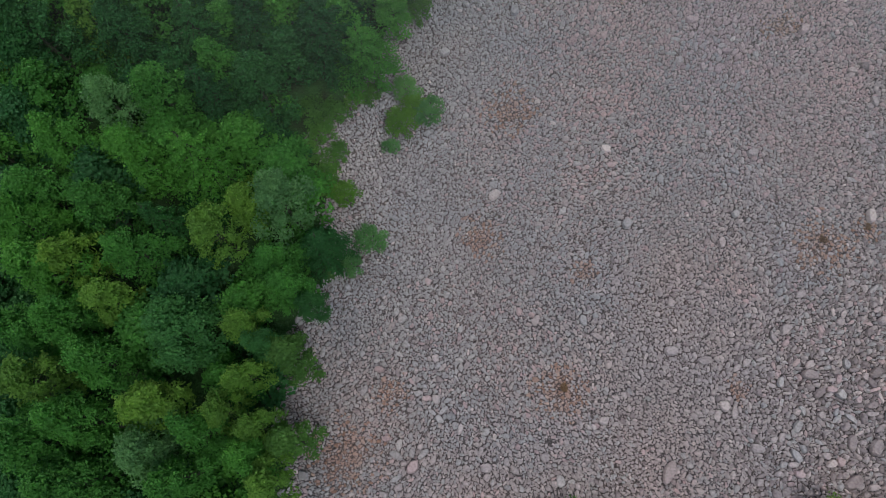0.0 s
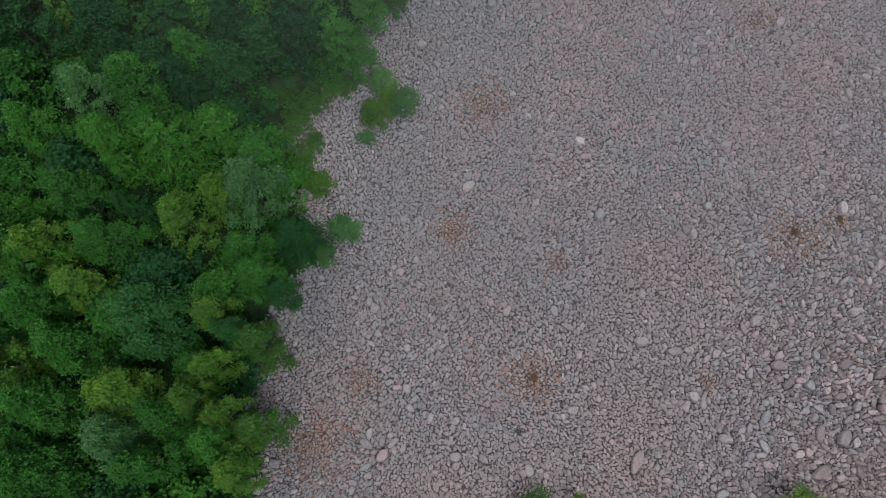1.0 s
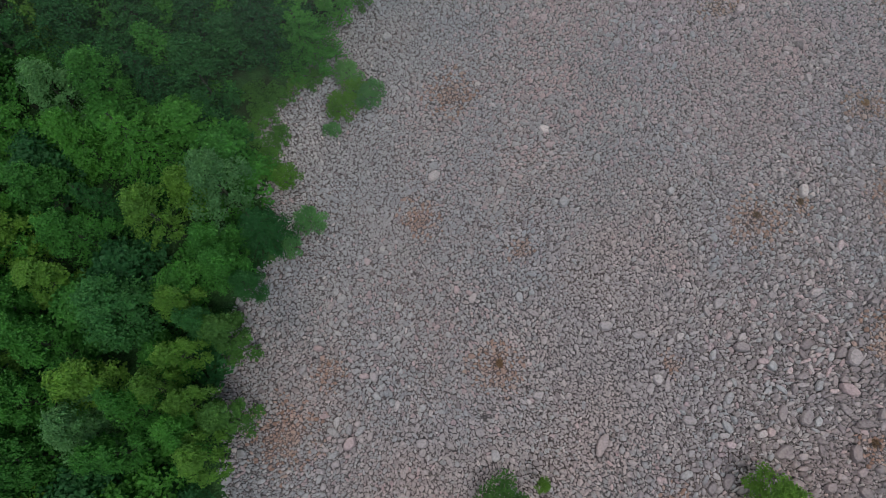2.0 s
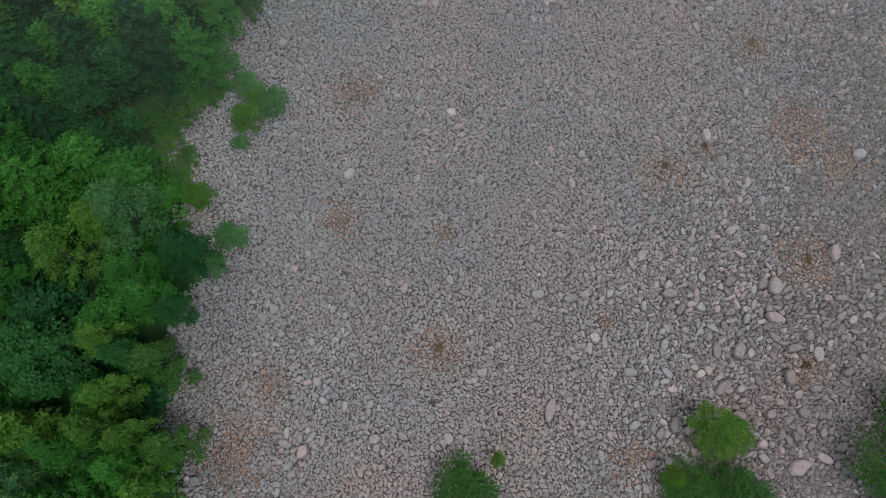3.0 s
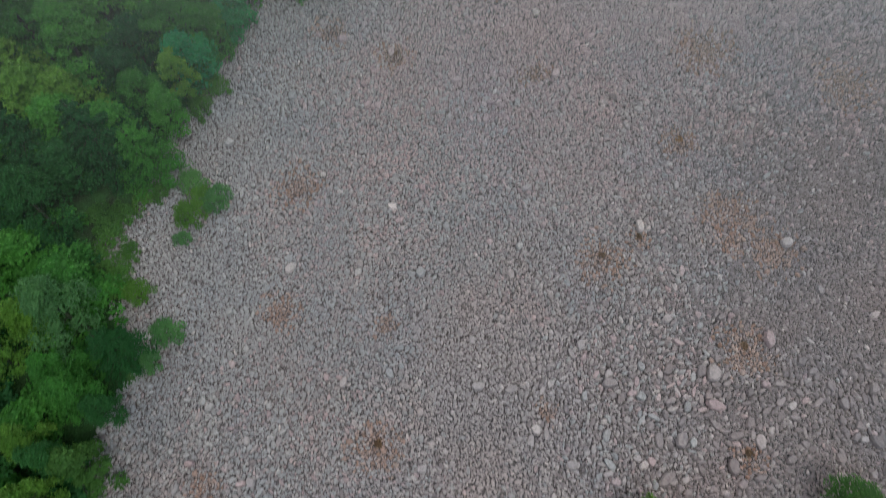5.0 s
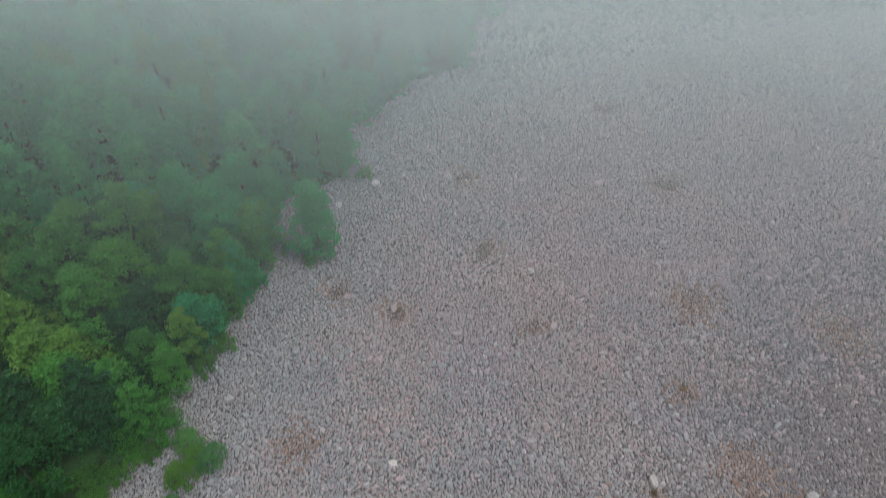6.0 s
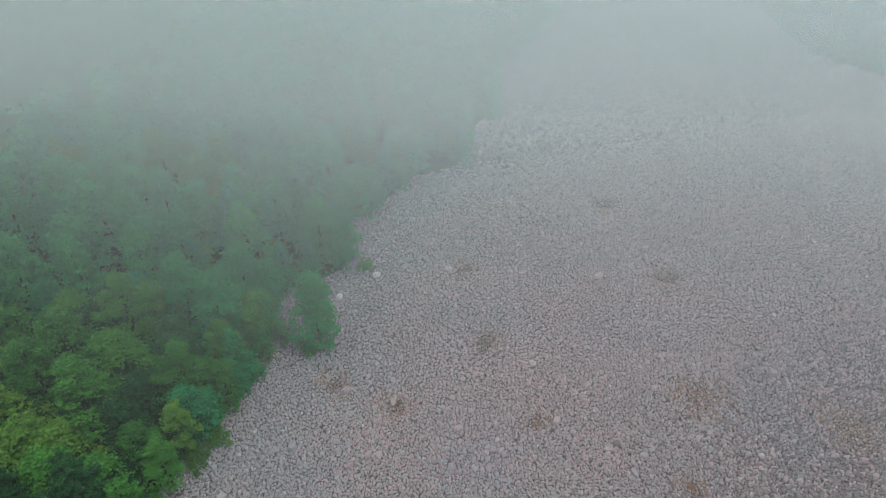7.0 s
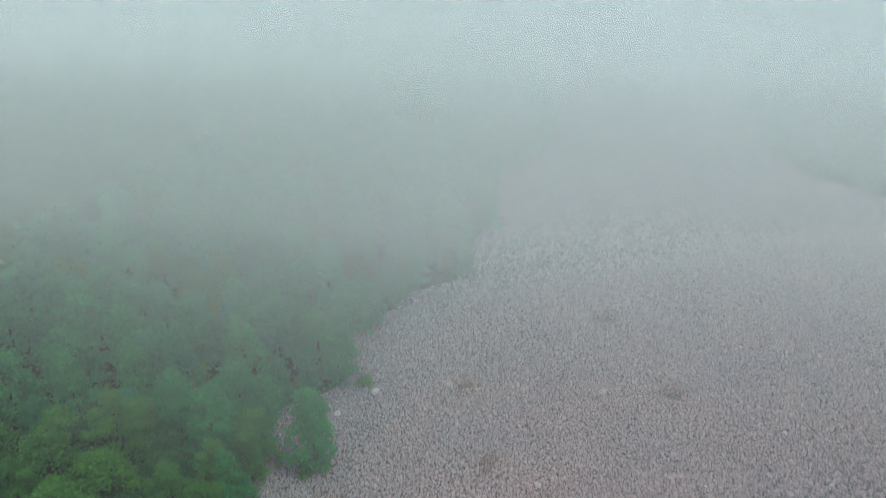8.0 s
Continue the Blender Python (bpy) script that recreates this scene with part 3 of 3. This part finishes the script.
# a bare fallen branch at the rim of the wood
def dead_branch(name, x, y):
    verts, faces = [], []
    spine = [(0, 0, 0.6), (0.5, -0.12, 0.75), (0.9, -0.1, 0.7), (1.35, 0.04, 0.85), (1.8, 0.1, 0.7)]
    for k, (a, b) in enumerate(zip(spine, spine[1:])):
        tube(verts, faces, a, b, 0.05 - 0.009 * k, 0.041 - 0.009 * k, 6)
    for at, tip in (((0.5, -0.12, 0.75), (0.3, 0.35, 0.95)), ((0.9, -0.1, 0.7), (1.25, -0.5, 0.8)), ((1.35, 0.04, 0.85), (1.6, 0.4, 1.0)), ((0, 0, 0.6), (-0.3, 0.3, 0.2))):
        tube(verts, faces, at, tip, 0.026, 0.008, 5)
    tube(verts, faces, (0, 0, 0.6), (-0.5, 0.05, -0.1), 0.05, 0.06, 6)
    tube(verts, faces, (1.35, 0.04, 0.85), (1.3, 0.1, -0.1), 0.02, 0.03, 5)
    ob = new(name, mesh_of(name, verts, faces, [dead_wood]))
    ob.matrix_basis = pose(x, y, lie(x, y))
    return tagged(ob, "bare grey fallen branch between bushes at the stones", "dead branch")


dead_branch("fallen_branch", -11.6, 4.5)


# ---- the stones ----
PITS = [(19.2, 10.6, 1.9), (4.9, 3.6, 1.7), (24.5, 3.7, 1.9), (22.5, -1.4, 1.2), (12.9, -3.5, 1.3), (3.5, 19.6, 1.9), (27.1, 11.4, 2.3), (28.6, 8.6, 2.0), (1.3, 12.0, 1.5), (6.7, 9.8, 0.9),
        (-6.2, 0.9, 2.3), (26.2, 16.6, 1.5), (21.5, 11.1, 0.9), (11.1, 27.6, 1.6), (19.4, 40.3, 1.5), (18.5, 31.6, 1.7), (34.5, 45.8, 2.2), (30.5, 22.8, 2.4), (34.6, 34.6, 1.8), (26.6, 9.6, 1.2),
        (7.4, 30.6, 1.7), (37.6, 17.8, 2.4), (19.5, 23.8, 1.3), (13.7, 3.3, 0.9), (-3.8, 4.1, 1.2)]
pit = np.array(PITS)
X0, Y0, CELL = -14.0, -15.0, 0.04
NX, NY = int(124 / CELL), int(125 / CELL)
owner = np.full((NX, NY), -1, dtype=np.int32)
dice = np.random.default_rng(3)


def rusty(x, y):
    """How deep a place lies in one of the rusty hollows, 0 to 1."""
    d = np.hypot(np.subtract.outer(x, pit[:, 0]), np.subtract.outer(y, pit[:, 1])) / pit[:, 2]
    return np.clip(1.1 - d, 0, 1).max(-1)


def coarse(x, y):
    """The local size of the stones: large slabs in the south-east, finer ones by the wood."""
    big = 0.5 * np.exp(-((x - 20) ** 2 + (y - 1.0) ** 2) / 45.0) + 0.3 * np.exp(-((x - 27) ** 2 + (y + 4) ** 2) / 80.0) + 0.15 * np.exp(-((x + 2) ** 2 + (y - 1) ** 2) / 30.0)
    wave = 0.2 * np.sin(0.55 * x + 0.35 * y + 1.0) * np.sin(0.42 * y - 0.28 * x) + 0.13 * np.sin(1.3 * x - 0.9 * y) + 0.12 * np.sin(0.23 * x + 0.9 * y + 2)
    fine = 0.3 * np.exp(-((x + 2) ** 2 + (y - 20) ** 2) / 70.0)
    return (0.76 + big + wave - fine) * (1 - 0.72 * rusty(x, y)) * (1 - 0.15 * np.clip((y - 24) / 10, 0, 1))


prints = {}


def footprint(length, width, turn):
    key = (round(length / 0.04), round(width / 0.04), round(turn / 0.2618) % 12)
    if key not in prints:
        l, w, a = max(1, key[0]) * 0.02 / CELL, max(1, key[1]) * 0.02 / CELL, key[2] * 0.2618
        n = int(l) + 2
        gx, gy = np.meshgrid(np.arange(-n, n + 1), np.arange(-n, n + 1), indexing="ij")
        u, v = (gx * math.cos(a) + gy * math.sin(a)) / l, (-gx * math.sin(a) + gy * math.cos(a)) / w
        hit = np.abs(u) ** 3.4 + np.abs(v) ** 3.4 <= 1.0
        prints[key] = gx[hit], gy[hit]
    return prints[key]


stones = []


def litter(name, x, y, size, seed):
    """A clump of brown leaves and twigs, added for the dark hole in a hollow."""
    rng = np.random.default_rng(seed)
    verts, faces = [], []
    for k in range(5):
        w = rng.uniform(0, 6.28)
        tube(verts, faces, (0, 0, -0.05), (size * math.cos(w), size * math.sin(w), rng.uniform(0.05, 0.2)), 0.02, 0.008, 4)
    root = new(name)
    mesh_part("twig", mesh_of("twig", verts, faces, [bark]), root)
    centres = [(size * rng.uniform(-0.6, 0.6), size * rng.uniform(-0.6, 0.6), 0.12) for _ in range(9)]
    v, q = leaf_cloud(centres, [(0, 0, 0.2)] * 9, 14, [size * 0.6] * 9, 0.1, rng, flat=0.2)
    mesh_part("leaves", mesh_of("leaves", v.tolist(), q.tolist(), [LEAVES["brown"]], smooth=False), root)
    root.matrix_basis = pose(x, y, lie(x, y))
    return tagged(root, "clump of brown leaves and twigs added as the dark hole in a hollow", "leaf litter", "litter in the hollows")


def rubble_patches(name):
    """Finer rust-stained rubble in the hollows, with ragged rims."""
    rng = np.random.default_rng(77)
    verts, faces = [], []
    for x, y, size in PITS:
        base, sides = len(verts), 26
        verts.append((x, y, lie(x, y) + 0.035))
        for ring in (0.4, 0.7, 1.0):
            for i in range(sides):
                w = 2 * math.pi * i / sides
                r = 0.6 * size * ring * (0.92 + 0.2 * math.sin(2 * w + x) + 0.14 * math.sin(5 * w + y)) * (rng.uniform(0.75, 1.2) if ring > 0.9 else 1)
                px, py = x + r * math.cos(w), y + r * math.sin(w)
                verts.append((px, py, lie(px, py) + (0.035 if ring < 0.9 else -0.03)))
        faces += [(base, base + 1 + i, base + 1 + (i + 1) % sides) for i in range(sides)]
        for k in range(2):
            a, b = base + 1 + k * sides, base + 1 + (k + 1) * sides
            faces += [(a + i, b + i, b + (i + 1) % sides, a + (i + 1) % sides) for i in range(sides)]
    ob = new(name, mesh_of(name, verts, faces, [rusty_gravel]))
    ob.parent = ground
    return tagged(ob, kind="stuff")


rubble_patches("rusty_rubble")
# dark spots at the middle of some hollows: brown clumps replace the holes' shade
for k, (x, y, size) in enumerate([PITS[0], PITS[1], PITS[2], PITS[3], PITS[11], PITS[12], PITS[13]]):
    litter("leaf_litter", x + 0.1, y + 0.2, 0.15 + 0.04 * size, 40 + k)


def lay(x, y, length, width, turn, overlap):
    """Gives a stone the free cells under it, unless too many are taken."""
    a, b = int((x - X0) / CELL), int((y - Y0) / CELL)
    if owner[a, b] >= 0:
        return
    gx, gy = footprint(length, width, turn)
    i, j = gx + a, gy + b
    if i.min() < 0 or j.min() < 0 or i.max() >= NX or j.max() >= NY:
        return
    bare = owner[i, j] < 0
    if np.count_nonzero(bare) < (1 - overlap) * len(i):
        return
    owner[i[bare], j[bare]] = len(stones)
    stones.append((x, y, length, width, turn))


# single stones that stand out: place, length, width and turn
MARKED = [(2.2, 14.5, 0.68, 0.48, 40), (21.9, 11.9, 0.8, 0.4, 75), (3.9, 7.3, 0.66, 0.3, 55), (-3.6, 0.9, 0.8, 0.34, -35), (10.6, 5.4, 0.74, 0.44, -20), (-0.1, 23.7, 0.5, 0.44, 0), (29.4, 8.8, 0.66, 0.52, 20),
          (20.5, -5.7, 1.2, 0.66, 15), (14.5, 24.6, 0.72, 0.4, 0), (12.3, 41.5, 0.72, 0.56, 10), (9.0, 39.7, 0.68, 0.56, 60), (15.5, 21.3, 0.8, 0.36, 60), (26.0, 3.9, 0.95, 0.5, 80), (20.7, 23.4, 0.88, 0.44, 50),
          (9.2, 12.3, 0.64, 0.48, 30), (18.6, 0.5, 0.8, 0.42, 70), (19.7, 0.2, 0.95, 0.5, 50), (18.2, 40.7, 0.6, 0.44, 0), (11.0, 28.0, 0.8, 0.36, 80), (12.2, 4.8, 0.6, 0.42, 0), (21.3, 6.3, 0.56, 0.46, 0),
          (4.7, -1.6, 0.72, 0.3, 30), (9.7, -0.5, 1.2, 0.44, 65), (14.1, 0.4, 0.7, 0.44, -20), (15.4, -2.5, 0.9, 0.4, 60), (18.3, -1.3, 1.0, 0.5, 30), (-2.8, 0.3, 0.8, 0.46, 50), (16.4, 15.9, 0.56, 0.4, 0),
          (4.2, 26.1, 0.66, 0.44, 60), (8.1, 29.9, 0.66, 0.5, 20), (29.4, 36.1, 0.8, 0.5, 20), (23.8, 38.4, 0.7, 0.5, 0), (21.6, -1.6, 0.9, 0.46, 70), (23.4, -0.8, 0.8, 0.5, 70), (22.3, -0.3, 0.8, 0.36, 0)]
for row in MARKED:
    lay(row[0], row[1], row[2], row[3], radians(row[4]), 1.0)
marked = len(stones)


def scatter(tries, length_low, length_high, y_high, hollow, low_end, y_low=Y0 + 1):
    """Lays stones of one size where they fit; nearer the clearing's far side only the larger ones."""
    x, y = dice.uniform(X0, 110, tries), dice.uniform(y_low, y_high, tries)
    keep = (x > left_edge(y) - 1.6) & (x < np.minimum(right_edge(y) + 1, 44 + 0.85 * np.maximum(y, -6)))
    x, y = x[keep], y[keep]
    size = coarse(x, y)
    length = dice.uniform(length_low, length_high, len(x)) * np.clip(size, 0.55, 1.5) ** 0.35
    limit = np.maximum(0.32 * size ** 1.3 * np.exp(dice.normal(0, 0.4, len(x))), 0.6 if low_end and y_low > 0 else (0.225 if low_end else 0.0))
    width = np.clip(length * np.where(dice.uniform(0, 1, len(x)) < 0.6, dice.uniform(0.26, 0.42, len(x)), dice.uniform(0.42, 0.75, len(x))), 0.08, None)
    turn = 1.2 + 1.1 * np.sin(0.21 * x + 0.3) * np.cos(0.19 * y) + dice.normal(0, 0.75, len(x))
    for k in np.flatnonzero(length <= limit):
        lay(x[k], y[k], length[k], width[k], turn[k], hollow)


for tries, low, high, y_high, hollow, low_end in (
        (6000, 0.7, 1.0, 70, 0.03, False), (24000, 0.5, 0.7, 98, 0.06, False), (70000, 0.36, 0.52, 98, 0.12, False), (130000, 0.26, 0.38, 62, 0.18, False),
        (170000, 0.21, 0.3, 44, 0.26, True), (190000, 0.15, 0.22, 28, 0.32, True)):
    scatter(tries, low, high, y_high, hollow, low_end)
# beyond the near field only the larger stones can be told apart
for tries, low, high, y_high, hollow, y_low in ((14000, 0.34, 0.46, 55, 0.2, 27.5), (45000, 0.36, 0.5, 98, 0.2, 52), (90000, 0.22, 0.33, 54, 0.28, 27.5)):
    scatter(tries, low, high, y_high, hollow, True, y_low)
# the stones lie close: each spreads into the bare cells along its sides, so that only narrow joints stay between neighbours
for grown in (1.35, 1.9):
    for k in dice.permutation(len(stones)):
        x, y, length, width, turn = stones[k]
        if y < 56 and length * grown < 0.85:
            gx, gy = footprint(length * grown, width * grown, turn)
            i, j = np.clip(gx + int((x - X0) / CELL), 0, NX - 1), np.clip(gy + int((y - Y0) / CELL), 0, NY - 1)
            bare = owner[i, j] < 0
            owner[i[bare], j[bare]] = k
for axis, step in ((0, 1), (0, -1), (1, 1), (1, -1)):
    here, there = [slice(None), slice(None)], [slice(None), slice(None)]
    here[axis], there[axis] = (slice(1, None), slice(None, -1)) if step > 0 else (slice(None, -1), slice(1, None))
    a, b = owner[tuple(here)], owner[tuple(there)]
    gain = (a < 0) & (b >= 0)
    a[gain] = b[gain]
stone = np.array(stones)
rust = rusty(stone[:, 0], stone[:, 1])
fate = dice.uniform(0, 1, len(stone))
broad_red = 0.04 + 0.07 * np.sin(0.35 * stone[:, 0] + 0.2 * stone[:, 1]) * np.sin(0.3 * stone[:, 1])
# bluish stones in patches; along the wood their colour also paints the trees' shade
cool = np.clip(0.2 + 0.6 * np.exp(-((stone[:, 0] - left_edge(stone[:, 1])) / 6) ** 2) + 0.9 * np.exp(-((stone[:, 0] + 1) ** 2 + (stone[:, 1] - 19) ** 2) / 110.0) + 0.35 * np.sin(0.3 * stone[:, 0] + 1.2) * np.sin(0.26 * stone[:, 1]), 0, 1)
tone = np.where(fate < 0.9 * rust ** 1.2, 2, np.where(fate < broad_red + 0.35 * np.sqrt(rust), 5, np.where(fate > 0.993, 1, np.where(dice.uniform(0, 1, len(stone)) < cool, 3, 0))))
# mauve stones gather south-east, where their dark colour also paints the corner fall-off
mauve = np.clip(0.04 + 0.95 / (1 + np.exp(-(0.3 * (stone[:, 0] - 20) - 0.22 * (stone[:, 1] - 3)))), 0, 1) * (stone[:, 1] < 60)
tone = np.where((dice.uniform(0, 1, len(stone)) < mauve) & ((tone == 0) | (tone == 3)), 4, tone)
rosy = np.clip((stone[:, 0] - left_edge(stone[:, 1]) - 6) / 14, 0, 1) * np.clip((stone[:, 1] - 12) / 16, 0, 1)
tone = np.where((dice.uniform(0, 1, len(stone)) < rosy) & ((tone == 0) | (tone == 3) | (tone == 4)), 5, tone)
tone = np.where((tone == 2) & (stone[:, 2] > 0.36), 5, tone)
tone[[0, 1, 6, 9, 10, 17]] = 1
tilt = np.abs(dice.normal(0, 0.2, len(stone)))
lean = dice.uniform(0, 2 * math.pi, len(stone))
thick = stone[:, 3] * dice.uniform(0.5, 0.95, len(stone)) * np.where(stone[:, 1] > 27, 0.6, 1.0)


def outlines(chosen, sides, seed):
    """How far each stone reaches in every direction before it meets its neighbours: angles and radii."""
    rng = np.random.default_rng(seed)
    rows = stone[chosen]
    w = 2 * math.pi * (np.arange(sides) + 0.5 * (sides % 2)) / sides + rng.uniform(-0.12, 0.12, (len(rows), sides)) * 8 / sides
    w = np.arctan2(rows[:, 3:4] * np.sin(w), rows[:, 2:3] * np.cos(w)) + rows[:, 4:5]
    r = np.full(w.shape, 0.5 * CELL)
    going = np.ones(w.shape, dtype=bool)
    for step in np.arange(0.5, 36) * CELL:
        i = np.clip(((rows[:, 0:1] + step * np.cos(w) - X0) / CELL).astype(int), 0, NX - 1)
        j = np.clip(((rows[:, 1:2] + step * np.sin(w) - Y0) / CELL).astype(int), 0, NY - 1)
        going &= owner[i, j] == np.asarray(chosen)[:, None]
        if not going.any():
            break
        r[going] = step + 0.5 * CELL
    r = 0.8 * r + 0.1 * (np.roll(r, 1, 1) + np.roll(r, -1, 1))
    return w, np.minimum(r, 0.95 * rows[:, 2:3] + 0.05) * rng.uniform(0.86, 1.03, r.shape)


def shapes(chosen, sides, rings, seed):
    """The corners of many stones at once, round their own middles: rounded slabs of the given rings (share of height, share of radius) and a top."""
    rng = np.random.default_rng(seed)
    w, r = outlines(chosen, sides, seed)
    n = len(chosen)
    v = np.empty((n, len(rings) * sides + 1, 3))
    skew = rng.uniform(-0.1, 0.1, (n, 1, 2)) * r.mean(1)[:, None, None]
    for k, (h, s) in enumerate(rings):
        part = slice(k * sides, (k + 1) * sides)
        v[:, part, 0] = r * np.cos(w) * s * rng.uniform(0.96, 1.04, (n, sides)) + skew[:, :, 0] * max(h, 0)
        v[:, part, 1] = r * np.sin(w) * s * rng.uniform(0.96, 1.04, (n, sides)) + skew[:, :, 1] * max(h, 0)
        v[:, part, 2] = (h + rng.uniform(-0.07, 0.07, (n, sides))) * thick[chosen, None]
    v[:, -1, :2], v[:, -1, 2] = skew[:, 0] * 1.3, rng.uniform(0.93, 1.04, n) * thick[chosen]
    v[:, :, 2] += v[:, :, 0] * (np.tan(tilt[chosen]) * np.cos(lean[chosen]))[:, None] + v[:, :, 1] * (np.tan(tilt[chosen]) * np.sin(lean[chosen]))[:, None]
    faces = [[k * sides + i, k * sides + (i + 1) % sides, (k + 1) * sides + (i + 1) % sides, (k + 1) * sides + i] for k in range(len(rings) - 1) for i in range(sides)]
    caps = [[(len(rings) - 1) * sides + i, (len(rings) - 1) * sides + (i + 1) % sides, len(rings) * sides] for i in range(sides)]
    return v, faces, caps


FULL_RINGS = ((-0.3, 0.98), (0.6, 0.99), (0.9, 0.82))
LOW_RINGS = ((-0.1, 1.0), (0.78, 0.83))


def joined_stones(name, chosen, sides, rings, seed, smooth=True):
    rows = stone[chosen]
    v, faces, caps = shapes(chosen, sides, rings, seed)
    n, per = v.shape[:2]
    v[:, :, :2] += rows[:, None, :2]
    v[:, :, 2] += np.array([lie(a, b) for a, b in rows[:, :2]])[:, None]
    first = np.arange(n)[:, None, None] * per
    all_faces = (first + np.array(faces)).reshape(-1, 4).tolist() + (first + np.array(caps)).reshape(-1, 3).tolist()
    tones = np.concatenate([np.repeat(tone[chosen], len(faces)), np.repeat(tone[chosen], len(caps))])
    ob = new(name, mesh_of(name, v.reshape(-1, 3).tolist(), all_faces, [grey_stone, pale_stone, rust_stone, cool_stone, mauve_stone, rose_stone], tones, smooth))
    ob.parent = ground
    return tagged(ob, kind="stuff")


# the largest stones of the near field are single pieces
near = (stone[:, 0] > -9) & (stone[:, 0] < 30) & (stone[:, 1] > -7) & (stone[:, 1] < 26)
order = [k for k in np.argsort(-stone[:, 2] * stone[:, 3]) if near[k]][:300 - marked]
single = sorted(set(order) | set(range(marked)))
rest = np.ones(len(stone), dtype=bool)
rest[single] = False
close = stone[:, 1] < 27
joined_stones("loose_stones", np.flatnonzero(rest & close & (stone[:, 2] > 0.42)), 10, FULL_RINGS, 1, False)
joined_stones("small_stones", np.flatnonzero(rest & close & (stone[:, 2] <= 0.42) & (stone[:, 2] > 0.24)), 7, LOW_RINGS, 2)
joined_stones("pebbles", np.flatnonzero(rest & close & (stone[:, 2] <= 0.24)), 5, LOW_RINGS, 5)
joined_stones("far_stones", np.flatnonzero(rest & ~close), 5, LOW_RINGS, 3)

v, faces, caps = shapes(np.array(single), 10, FULL_RINGS, 4)
boulders = (grey_boulder, pale_boulder, rust_boulder, cool_boulder, mauve_boulder, rose_boulder)
for corners, k in zip(v, single):
    x, y = stone[k, :2]
    ob = new("stone", mesh_of("stone", corners.tolist(), faces + caps, [boulders[int(tone[k])]], smooth=False))
    ob.parent = ground
    ob.matrix_basis = pose(x, y, lie(x, y))


# ---- mist that lies over the far end of the field and the wood ----
def mist_layer(name, height):
    """One sheet of the bank of mist: its front lies across the field, the rest goes back to the horizon."""
    front = 8 * (1 - height / 35.5)
    me = grid_sheet(name, np.linspace(-330, 330, 23).tolist(), np.linspace(front, 460, 16).tolist(), lambda x, y: height + 0.4 * math.sin(0.05 * x) * math.sin(0.06 * y), mist_material(name, (7.5, -3.0), height))
    ob = new("mist", me)
    ob.matrix_basis = pose(7.5, -3.0, 0, 0, 0, math.degrees(math.atan2(-0.5, 0.87)))
    return tagged(ob, "thin white mist drifting over the forest and stones", "mist", kind="stuff")


for height in (10.5, 12.0, 13.5, 15.0, 16.5, 18.0, 19.5, 21.0, 22.5):
    mist_layer("mist", height)
